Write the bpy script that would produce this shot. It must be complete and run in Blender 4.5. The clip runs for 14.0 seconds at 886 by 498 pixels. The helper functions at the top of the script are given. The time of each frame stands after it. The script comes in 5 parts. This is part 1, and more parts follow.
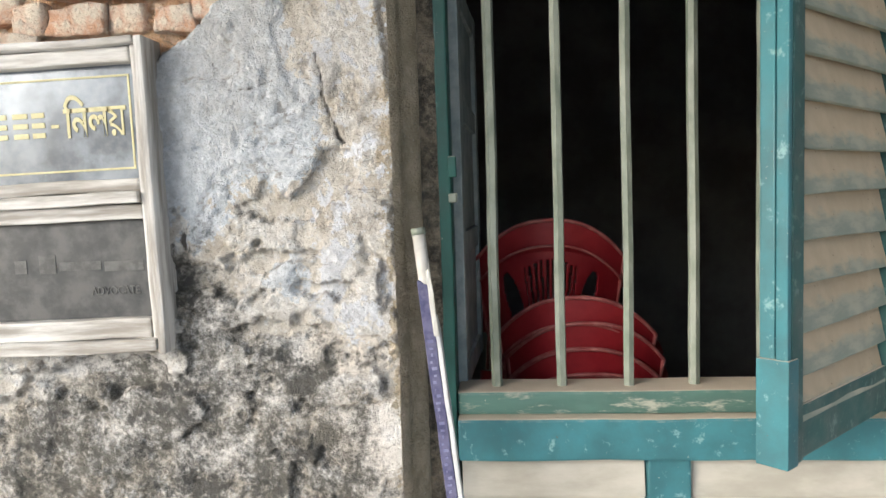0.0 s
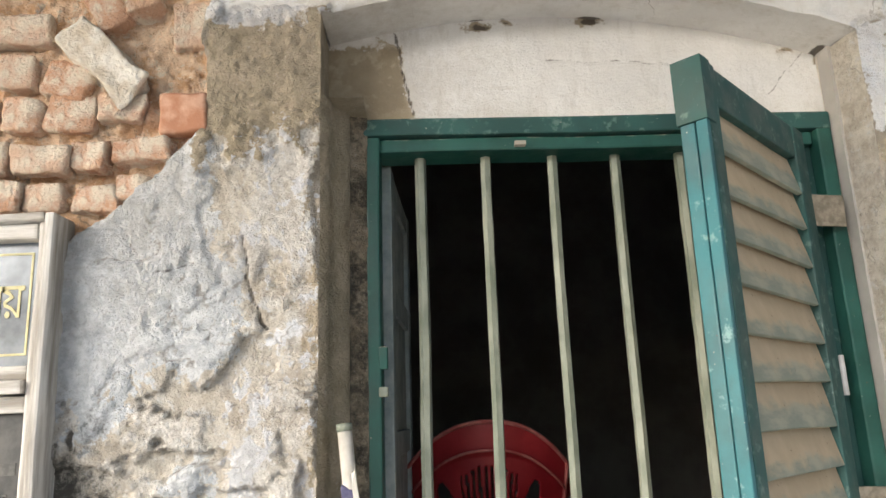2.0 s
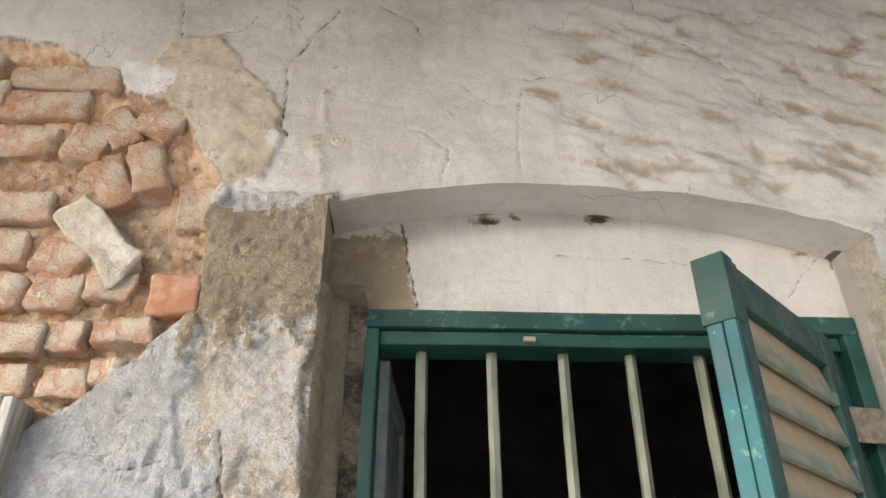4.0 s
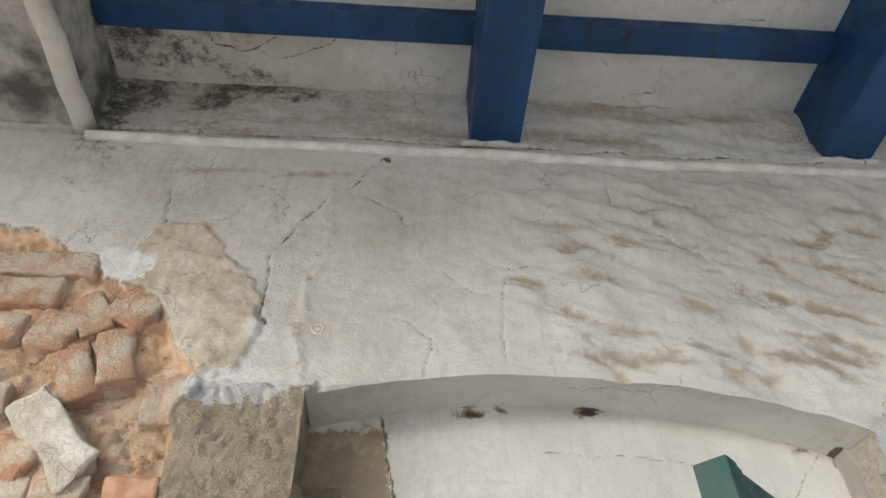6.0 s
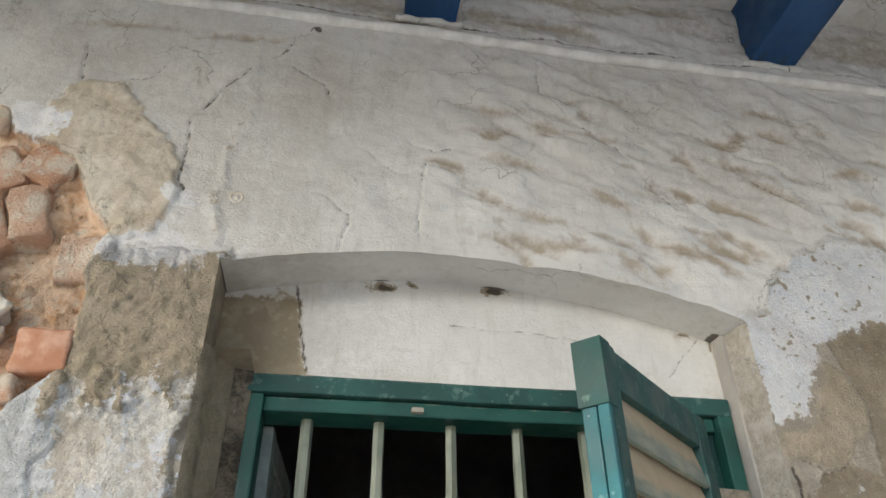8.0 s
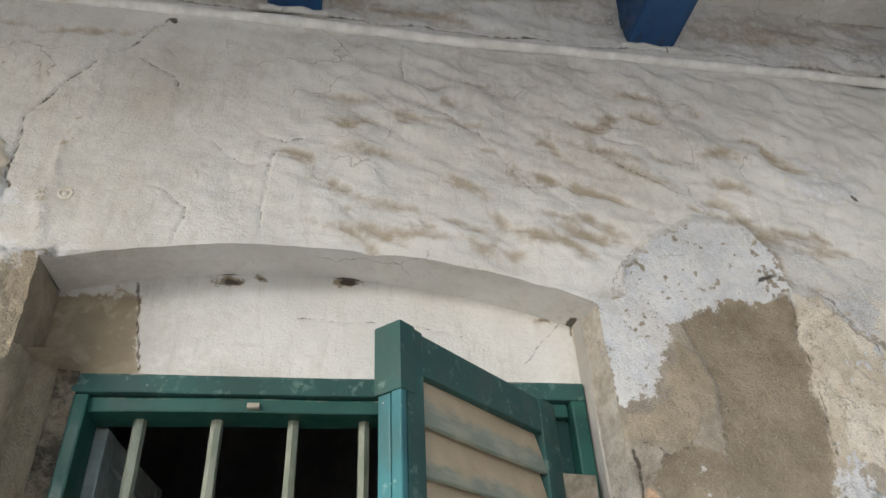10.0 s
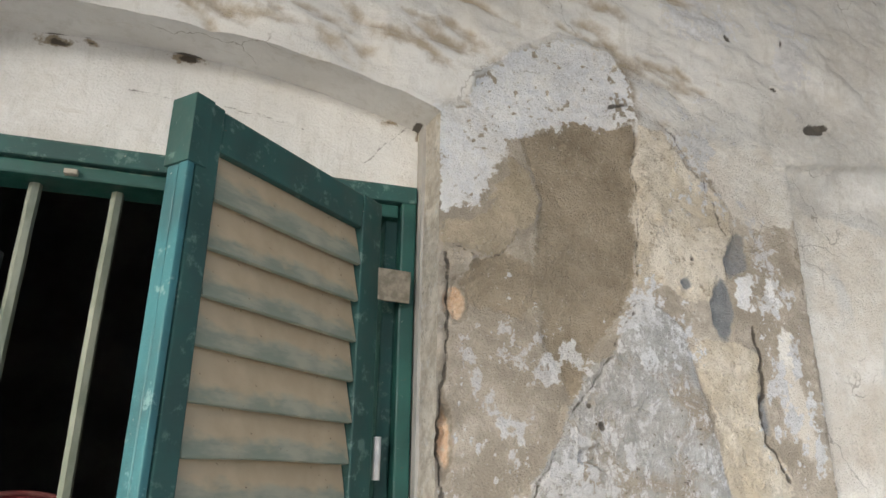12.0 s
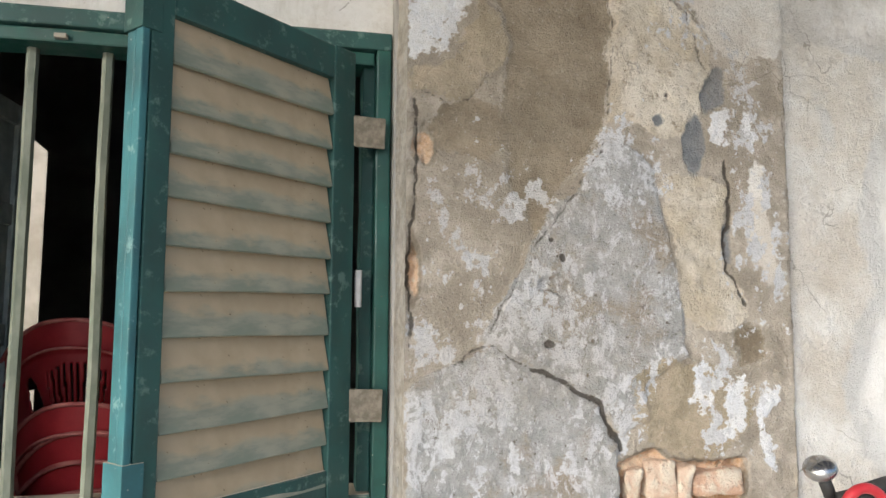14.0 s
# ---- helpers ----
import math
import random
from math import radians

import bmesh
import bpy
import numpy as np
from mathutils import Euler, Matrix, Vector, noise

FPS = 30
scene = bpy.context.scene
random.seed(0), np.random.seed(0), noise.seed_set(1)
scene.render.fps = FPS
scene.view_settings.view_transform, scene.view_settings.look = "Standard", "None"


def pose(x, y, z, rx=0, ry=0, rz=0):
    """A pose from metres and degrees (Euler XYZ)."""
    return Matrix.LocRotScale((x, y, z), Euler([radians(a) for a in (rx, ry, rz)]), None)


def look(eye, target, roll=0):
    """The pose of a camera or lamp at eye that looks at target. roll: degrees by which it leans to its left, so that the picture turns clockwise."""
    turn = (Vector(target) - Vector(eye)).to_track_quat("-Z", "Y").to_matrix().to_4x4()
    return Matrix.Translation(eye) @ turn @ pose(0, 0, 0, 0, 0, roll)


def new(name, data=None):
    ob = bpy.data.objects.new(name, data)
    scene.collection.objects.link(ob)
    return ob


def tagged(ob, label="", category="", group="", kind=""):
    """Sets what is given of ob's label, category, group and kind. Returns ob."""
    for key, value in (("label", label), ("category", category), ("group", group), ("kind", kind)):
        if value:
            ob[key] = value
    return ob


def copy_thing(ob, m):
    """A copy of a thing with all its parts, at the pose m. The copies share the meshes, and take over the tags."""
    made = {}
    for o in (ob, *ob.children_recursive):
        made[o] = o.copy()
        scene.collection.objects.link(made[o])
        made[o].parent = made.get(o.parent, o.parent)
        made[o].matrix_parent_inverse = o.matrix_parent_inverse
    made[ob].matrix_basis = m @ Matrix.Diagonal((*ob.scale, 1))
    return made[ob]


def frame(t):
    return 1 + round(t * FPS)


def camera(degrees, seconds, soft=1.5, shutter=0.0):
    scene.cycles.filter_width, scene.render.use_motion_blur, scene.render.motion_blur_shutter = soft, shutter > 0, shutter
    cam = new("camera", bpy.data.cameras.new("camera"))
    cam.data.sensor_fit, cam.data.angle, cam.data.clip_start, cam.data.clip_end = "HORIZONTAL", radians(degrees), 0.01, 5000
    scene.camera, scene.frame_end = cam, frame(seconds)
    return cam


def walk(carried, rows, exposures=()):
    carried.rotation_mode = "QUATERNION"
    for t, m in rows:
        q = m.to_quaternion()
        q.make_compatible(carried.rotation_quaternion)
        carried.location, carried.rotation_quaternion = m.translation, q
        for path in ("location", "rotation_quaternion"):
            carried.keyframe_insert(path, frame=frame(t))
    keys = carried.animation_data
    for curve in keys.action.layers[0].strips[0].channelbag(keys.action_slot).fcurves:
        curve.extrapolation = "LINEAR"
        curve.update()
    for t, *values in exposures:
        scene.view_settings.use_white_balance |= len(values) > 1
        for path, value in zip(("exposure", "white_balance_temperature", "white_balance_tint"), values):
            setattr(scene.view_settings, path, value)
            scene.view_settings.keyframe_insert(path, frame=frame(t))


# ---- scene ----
cam = camera(65.0, 14.0)
EXPOSURES = [(0.0, 0.70, 5930.0, 8.0), (1.0, 0.75, 6080.0, 8.5), (2.0, 0.76, 6270.0, 9.0), (2.5, 0.77, 6270.0, 9.0), (3.0, 0.73, 6320.0, 10.0), (4.0, 0.69, 6320.0, 11.0), (6.5, 0.60, 5880.0, 6.0), (7.5, 0.56, 5880.0, 6.0), (10.5, 0.67, 5930.0, 7.0), (11.5, 0.65, 6000.0, 7.0), (12.5, 0.42, 6130.0, 8.5), (13.0, 0.31, 6180.0, 9.0), (13.5, 0.40, 6130.0, 8.5), (14.0, 0.55, 6080.0, 8.0)]
PATH = [
    (0, (0.116, 0.121, 1.6), (-0.04, 2.109, 1.456), -1.8),
    (0.5, (0.085, 0.16, 1.579), (0.02, 2.159, 1.572), -1.3),
    (1, (0.092, 0.196, 1.554), (0.053, 2.187, 1.735), -1.1),
    (1.5, (0.096, 0.201, 1.554), (0.106, 2.171, 1.902), -1.4),
    (2, (0.109, 0.202, 1.559), (0.166, 2.147, 2.023), -1.8),
    (2.5, (0.108, 0.228, 1.547), (0.17, 2.145, 2.115), -1.4),
    (3, (0.096, 0.245, 1.59), (0.191, 2.124, 2.269), -0.5),
    (3.5, (0.098, 0.275, 1.567), (0.162, 2.086, 2.412), 0.7),
    (4, (0.102, 0.288, 1.585), (0.165, 2.026, 2.573), 0.1),
    (4.2, (0.099, 0.293, 1.598), (0.144, 1.984, 2.664), 0.7),
    (6.3, (0.087, 0.311, 1.631), (0.246, 1.728, 3.033), -2.1),
    (6.5, (0.083, 0.315, 1.628), (0.286, 1.722, 3.035), -2.9),
    (7, (0.109, 0.295, 1.621), (0.355, 1.77, 2.949), -2.5),
    (7.5, (0.141, 0.282, 1.602), (0.403, 1.869, 2.79), -1.4),
    (7.7, (0.138, 0.269, 1.612), (0.416, 1.895, 2.743), -0.7),
    (9.8, (0.395, 0.257, 1.605), (0.693, 1.921, 2.675), -1.6),
    (10, (0.417, 0.26, 1.602), (0.738, 1.892, 2.712), -3.3),
    (10.5, (0.473, 0.26, 1.612), (0.846, 1.847, 2.771), -4.9),
    (11, (0.526, 0.258, 1.589), (0.944, 1.821, 2.765), -4.2),
    (11.5, (0.571, 0.249, 1.578), (1.075, 1.965, 2.474), -1.0),
    (12, (0.613, 0.235, 1.558), (1.135, 2.052, 2.212), 0.8),
    (12.5, (0.632, 0.231, 1.554), (1.095, 2.115, 2.042), 1.4),
    (13, (0.662, 0.208, 1.551), (1.151, 2.126, 1.836), 0.6),
    (13.5, (0.706, 0.166, 1.562), (1.147, 2.101, 1.807), 1.6),
    (14, (0.755, 0.109, 1.561), (1.132, 2.065, 1.744), 0.3),
]
walk(cam, [(t, look(eye, target, roll)) for t, eye, target, roll in PATH], EXPOSURES)

# ---- light ----
world = bpy.data.worlds.new("sky")
scene.world = world
world.use_nodes = True
wn = world.node_tree
sky = wn.nodes.new("ShaderNodeTexSky")
sky.sky_type, sky.sun_disc = "NISHITA", False
SUN_HIGH, SUN_SIDE = 26.0, 235.0
sky.sun_elevation, sky.sun_rotation = radians(SUN_HIGH), radians(SUN_SIDE)
sky.air_density, sky.dust_density, sky.ozone_density = 1.0, 4.0, 1.0
wn.links.new(sky.outputs[0], wn.nodes["Background"].inputs[0])
wn.nodes["Background"].inputs[1].default_value = 0.15
sun_data = bpy.data.lights.new("sun", "SUN")
sun_data.energy, sun_data.angle, sun_data.color = 2.2, radians(34), (1.0, 0.96, 0.91)
sun = new("sun", sun_data)
sun.matrix_world = look((-6.0, -5.2, 5.0), (0.3, 1.3, 1.5))

# ---- materials ----
TOP = 3.215                    # the ceiling


class Mat:
    """A node material with small helpers."""

    def __init__(self, name, rough=0.7, metal=0.0, coat=0.0):
        self.m = bpy.data.materials.new(name)
        self.m.use_nodes = True
        self.t = self.m.node_tree
        self.b = self.t.nodes["Principled BSDF"]
        self.b.inputs["Roughness"].default_value = rough
        self.b.inputs["Metallic"].default_value = metal
        self.co = self.n("ShaderNodeTexCoord").outputs["Object"]

    def n(self, kind):
        return self.t.nodes.new(kind)

    def put(self, sock, v):
        if isinstance(v, bpy.types.NodeSocket):
            self.t.links.new(v, sock)
        else:
            sock.default_value = v

    def noise(self, scale, detail=4.0, rough=0.55, stretch=None, distort=0.0):
        n = self.n("ShaderNodeTexNoise")
        n.inputs["Scale"].default_value, n.inputs["Detail"].default_value = scale, detail
        n.inputs["Roughness"].default_value, n.inputs["Distortion"].default_value = rough, distort
        co = self.co
        if stretch:
            mp = self.n("ShaderNodeMapping")
            mp.inputs["Scale"].default_value = stretch
            self.t.links.new(co, mp.inputs["Vector"])
            co = mp.outputs["Vector"]
        self.t.links.new(co, n.inputs["Vector"])
        return n.outputs["Fac"]

    def math(self, op, a, b=0.0):
        n = self.n("ShaderNodeMath")
        n.operation = op
        self.put(n.inputs[0], a)
        self.put(n.inputs[1], b)
        return n.outputs[0]

    def step(self, v, lo, hi, to=(0.0, 1.0)):
        n = self.n("ShaderNodeMapRange")
        n.interpolation_type = "SMOOTHSTEP"
        self.put(n.inputs["Value"], v)
        n.inputs["From Min"].default_value, n.inputs["From Max"].default_value = lo, hi
        n.inputs["To Min"].default_value, n.inputs["To Max"].default_value = to
        return n.outputs[0]

    def mix(self, f, a, b):
        n = self.n("ShaderNodeMix")
        n.data_type = "RGBA"
        self.put(n.inputs["Factor"], f)
        for s, v in ((n.inputs[6], a), (n.inputs[7], b)):
            self.put(s, (*v, 1.0) if isinstance(v, tuple) else v)
        return n.outputs[2]

    def attr(self, name):
        n = self.n("ShaderNodeAttribute")
        n.attribute_name = name
        return n.outputs["Fac"]

    def bump(self, h, strength=0.4, dist=0.003):
        n = self.n("ShaderNodeBump")
        n.inputs["Strength"].default_value, n.inputs["Distance"].default_value = strength, dist
        self.put(n.inputs["Height"], h)
        self.t.links.new(n.outputs[0], self.b.inputs["Normal"])

    def done(self, colour, rough=None):
        self.put(self.b.inputs["Base Color"], colour)
        if rough is not None:
            self.put(self.b.inputs["Roughness"], rough)
        return self.m


# Paint layers of the old wall, lowest first: name, two colours, size of their mottling, sharpness of the mottling, edge noise
LAYERS = (
    ("grey", (0.52, 0.475, 0.405), (0.76, 0.72, 0.65), 34.0, 0.14, 0.8),
    ("pale", (0.77, 0.725, 0.655), (0.93, 0.915, 0.885), 7.0, 0.16, 0.8),
    ("flake", (0.57, 0.54, 0.495), (0.81, 0.785, 0.74), 75.0, 0.12, 0.7),
    ("blue", (0.55, 0.585, 0.615), (0.78, 0.805, 0.835), 55.0, 0.14, 3.2),
    ("stucco", (0.37, 0.375, 0.37), (0.54, 0.545, 0.545), 26.0, 0.16, 0.6),
    ("upper", (0.69, 0.68, 0.66), (0.82, 0.815, 0.80), 5.0, 0.22, 0.25),
    ("cement", (0.375, 0.318, 0.225), (0.54, 0.462, 0.35), 22.0, 0.16, 1.4),
    ("dark", (0.25, 0.205, 0.145), (0.40, 0.335, 0.25), 9.0, 0.14, 0.8),
    ("cream", (0.60, 0.53, 0.415), (0.82, 0.76, 0.665), 10.0, 0.13, 0.9),
    ("white", (0.86, 0.88, 0.93), (0.94, 0.945, 0.96), 22.0, 0.14, 1.6),
    ("fleck", (0.58, 0.585, 0.60), (0.79, 0.80, 0.83), 60.0, 0.16, 3.0),
    ("slate", (0.19, 0.205, 0.22), (0.30, 0.31, 0.33), 14.0, 0.2, 0.3),
    ("bare", (0.65, 0.395, 0.22), (0.85, 0.655, 0.48), 26.0, 0.13, 0.5),
)


def plaster():
    m = Mat("old_plaster", 0.92)
    big, mid, fine, grit = m.noise(2.6, 5), m.noise(13, 6, 0.62), m.noise(60, 6, 0.68), m.noise(240, 4, 0.65)
    col = m.mix(m.step(mid, 0.36, 0.64), (0.375, 0.33, 0.27), (0.58, 0.525, 0.45))
    col = m.mix(m.step(m.math("ADD", fine, m.math("MULTIPLY", mid, 0.6)), 0.86, 0.98), col, (0.68, 0.64, 0.57))
    edge = m.math("ADD", m.math("MULTIPLY", m.math("SUBTRACT", mid, 0.5), 2.0), m.math("MULTIPLY", m.math("SUBTRACT", fine, 0.5), 2.0))
    for name, a, b, size, sharp, rag in LAYERS:
        tone = m.mix(m.step(m.noise(size, 7, 0.7), 0.5 - sharp, 0.5 + sharp), a, b)
        if name in ("grey", "flake"):
            tone = m.mix(m.step(m.noise(8, 6, 0.7, distort=0.6), 0.5, 0.66, (0.0, 0.5)), tone, (0.44, 0.37, 0.28))
            tone = m.mix(m.step(m.noise(48, 6, 0.8), 0.54, 0.62, (0.0, 0.75)), tone, (0.70, 0.70, 0.695))
            tone = m.mix(m.step(m.noise(90, 5, 0.75), 0.60, 0.68, (0.0, 0.7)), tone, (0.22, 0.185, 0.14))
        if name == "stucco":
            tone = m.mix(m.step(m.noise(6, 6, 0.7), 0.50, 0.64, (0.0, 0.7)), tone, (0.36, 0.29, 0.21))
            tone = m.mix(m.step(m.noise(62, 8, 0.82, (1.0, 1.0, 0.55)), 0.54, 0.60, (0.0, 0.85)), tone, (0.73, 0.735, 0.765))
            tone = m.mix(m.step(m.noise(15, 8, 0.78, (1.0, 1.0, 0.6), 0.7), 0.555, 0.60, (0.0, 0.75)), tone, (0.78, 0.785, 0.82))
            tone = m.mix(m.step(m.noise(11, 7, 0.75, None, 0.5), 0.60, 0.64, (0.0, 0.7)), tone, (0.44, 0.40, 0.34))
            tone = m.mix(m.step(m.noise(80, 5, 0.75), 0.60, 0.68), tone, (0.16, 0.135, 0.105))
        if name == "upper":
            tone = m.mix(m.step(m.noise(26, 6, 0.7, (1.0, 1.0, 0.22)), 0.50, 0.68, (0.0, 0.55)), tone, (0.60, 0.585, 0.55))
            tone = m.mix(m.step(m.noise(48, 6, 0.72, (0.28, 1.0, 1.5), 0.8), 0.58, 0.72, (0.0, 0.35)), tone, (0.55, 0.52, 0.46))
            tone = m.mix(m.step(m.noise(95, 4, 0.7), 0.68, 0.76, (0.0, 0.5)), tone, (0.38, 0.33, 0.26))
        if name == "cream":
            tone = m.mix(m.step(m.noise(34, 6, 0.75), 0.56, 0.66, (0.0, 0.8)), tone, (0.36, 0.29, 0.20))
        if name == "pale":
            tone = m.mix(m.step(m.noise(3.2, 5, 0.65), 0.48, 0.62, (0.0, 0.35)), tone, (0.54, 0.46, 0.37))
        if name == "bare":
            tone = m.mix(m.step(m.noise(45, 5, 0.7), 0.54, 0.66), tone, (0.74, 0.64, 0.52))
            tone = m.mix(m.step(m.noise(30, 5, 0.7), 0.60, 0.70), tone, (0.34, 0.18, 0.08))
        f = m.math("ADD", m.attr(name), m.math("MULTIPLY", edge, rag))
        col = m.mix(m.step(f, -0.16, 0.16), col, tone)
    # brown stains with shade under the swells painted in, grime, hairlines and cracks
    sc = m.math("ADD", m.attr("stain_shade"), m.math("MULTIPLY", edge, 0.7))
    col = m.mix(m.step(sc, -0.55, 0.75, (0.0, 0.78)), col, (0.36, 0.28, 0.17))
    col = m.mix(m.step(m.math("ADD", big, m.math("MULTIPLY", fine, 0.35)), 0.62, 0.86, (0.0, 0.35)), col, (0.36, 0.31, 0.24))
    vor = m.n("ShaderNodeTexVoronoi")
    vor.feature = "DISTANCE_TO_EDGE"
    vor.inputs["Scale"].default_value = 5.5
    warp = m.n("ShaderNodeVectorMath")
    wn2 = m.n("ShaderNodeTexNoise")
    wn2.inputs["Scale"].default_value = 9.0
    wn2.inputs["Detail"].default_value = 5.0
    m.t.links.new(m.co, wn2.inputs["Vector"])
    warp.operation = "MULTIPLY_ADD"
    m.t.links.new(wn2.outputs["Color"], warp.inputs[0])
    warp.inputs[1].default_value = (0.22, 0.22, 0.22)
    m.t.links.new(m.co, warp.inputs[2])
    m.t.links.new(warp.outputs[0], vor.inputs["Vector"])
    hair = m.math("MULTIPLY", m.step(vor.outputs["Distance"], 0.004, 0.011, (1.0, 0.0)), m.step(m.noise(3.7, 3), 0.54, 0.62))
    col = m.mix(m.math("MULTIPLY", hair, 0.55), col, (0.20, 0.17, 0.13))
    pits = m.math("MULTIPLY", m.step(m.noise(85, 7, 0.8), 0.60, 0.68, (0.0, 0.5)), m.step(m.attr("upper"), -1.0, 0.5, (1.0, 0.0)))
    col = m.mix(m.math("MULTIPLY", pits, m.step(big, 0.46, 0.62)), col, (0.13, 0.11, 0.085))
    rugged = m.step(m.attr("upper"), -1.0, 0.5, (1.0, 0.2))
    col = m.mix(m.math("MULTIPLY", m.step(grit, 0.60, 0.70, (0.0, 0.38)), rugged), col, (0.15, 0.13, 0.10))
    col = m.mix(m.math("MULTIPLY", m.step(m.noise(150, 4, 0.7), 0.60, 0.70, (0.0, 0.30)), m.step(m.attr("upper"), -1.0, 0.5, (1.0, 0.15))), col, (0.80, 0.78, 0.74))
    # dark rims paint in the thin shadows along broken plaster edges
    col = m.mix(m.step(m.math("ADD", m.attr("rim"), m.math("MULTIPLY", m.math("SUBTRACT", fine, 0.5), 0.5)), -0.05, 0.12, (0.0, 0.55)), col, (0.19, 0.155, 0.11))
    # mould grows in soft speckled clouds
    spores = m.math("ADD", m.math("MULTIPLY", m.math("SUBTRACT", m.noise(80, 7, 0.8), 0.5), 11.0), m.math("MULTIPLY", m.math("SUBTRACT", m.noise(17, 7, 0.75), 0.5), 14.0))
    mo = m.math("ADD", m.math("MINIMUM", m.attr("mould"), 0.9), spores)
    col = m.mix(m.step(mo, -2.3, 2.2, (0.0, 0.90)), col, m.mix(m.step(mid, 0.4, 0.6), (0.022, 0.021, 0.018), (0.07, 0.065, 0.05)))
    cr = m.math("ADD", m.attr("crack"), m.math("MULTIPLY", m.math("SUBTRACT", fine, 0.5), 0.5))
    col = m.mix(m.step(cr, -0.06, 0.10, (0.0, 0.9)), col, (0.075, 0.062, 0.048))
    sm = m.step(m.attr("upper"), 0.0, 1.0, (1.0, 0.30))
    h = m.math("ADD", m.math("ADD", m.math("MULTIPLY", fine, 0.7), m.math("MULTIPLY", grit, 0.45)), m.math("MULTIPLY", m.noise(24, 5, 0.65), 1.2))
    m.bump(m.math("MULTIPLY", h, sm), 0.95, 0.012)
    return m.done(col)


def brick_mat():
    m = Mat("old_brick", 0.93)
    rnd = m.n("ShaderNodeObjectInfo").outputs["Random"]
    col = m.mix(rnd, (0.68, 0.38, 0.235), (0.76, 0.56, 0.42))
    col = m.mix(m.step(m.noise(18, 7, 0.7), 0.43, 0.62), col, (0.85, 0.75, 0.62))
    col = m.mix(m.step(m.noise(60, 4, 0.7), 0.60, 0.70, (0.0, 0.7)), col, (0.40, 0.22, 0.12))
    m.bump(m.math("ADD", m.noise(38, 7, 0.75), m.math("MULTIPLY", m.noise(180, 3), 0.5)), 1.0, 0.014)
    return m.done(col)


def clay_mat():
    m = Mat("orange_clay", 0.85)
    col = m.mix(m.step(m.noise(26, 5), 0.4, 0.65), (0.46, 0.22, 0.13), (0.62, 0.38, 0.27))
    m.bump(m.noise(90, 4), 0.5, 0.003)
    return m.done(col)


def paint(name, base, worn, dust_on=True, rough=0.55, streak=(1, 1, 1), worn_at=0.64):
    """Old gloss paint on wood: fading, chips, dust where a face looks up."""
    m = Mat(name, rough)
    dark = tuple(0.62 * v for v in base)
    col = m.mix(m.step(m.noise(9, 5, 0.6, streak), 0.35, 0.68), dark, base)
    col = m.mix(m.step(m.noise(28, 6, 0.7, streak), worn_at, worn_at + 0.1), col, worn)
    col = m.mix(m.step(m.noise(120, 3, 0.7), 0.71, 0.76), col, (0.58, 0.54, 0.46))
    col = m.mix(m.step(m.noise(60, 4, 0.7), 0.70, 0.76), col, (0.10, 0.08, 0.06))
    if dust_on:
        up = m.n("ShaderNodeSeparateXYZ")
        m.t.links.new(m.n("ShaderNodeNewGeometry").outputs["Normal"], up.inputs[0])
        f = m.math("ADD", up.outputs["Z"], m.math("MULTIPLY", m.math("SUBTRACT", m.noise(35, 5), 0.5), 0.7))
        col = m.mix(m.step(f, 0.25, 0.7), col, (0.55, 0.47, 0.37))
    m.bump(m.noise(70, 5, 0.6, streak), 0.35, 0.002)
    return m.done(col, m.step(m.noise(18, 4), 0.3, 0.7, (rough - 0.12, rough + 0.2)))


def slat_mat():
    """A louvre slat: beige dust on its upper part, green paint left towards its lower lip."""
    m = Mat("dusty_louvre", 0.8)
    xyz = m.n("ShaderNodeSeparateXYZ")
    m.t.links.new(m.co, xyz.inputs[0])
    rnd = m.n("ShaderNodeObjectInfo").outputs["Random"]
    dust = m.mix(m.step(m.noise(11, 5), 0.35, 0.7), (0.42, 0.335, 0.225), (0.51, 0.415, 0.29))
    green = m.mix(m.step(m.noise(30, 5, 0.6, (0.3, 1, 1)), 0.4, 0.62), (0.13, 0.215, 0.195), (0.31, 0.335, 0.285))
    f = m.math("ADD", m.math("MULTIPLY", xyz.outputs["Z"], -38.0), m.math("MULTIPLY", m.math("SUBTRACT", m.noise(9, 5, 0.6, (1, 1, 2)), 0.5), 4.0))
    f = m.math("ADD", f, m.math("MULTIPLY", m.math("SUBTRACT", rnd, 0.6), 0.9))
    col = m.mix(m.step(f, 0.1, 1.0, (0.0, 0.70)), dust, green)
    col = m.mix(m.step(m.noise(140, 3), 0.70, 0.76), col, (0.16, 0.12, 0.08))
    m.bump(m.noise(60, 5, 0.6, (0.2, 1, 1)), 0.3, 0.0015)
    return m.done(col)


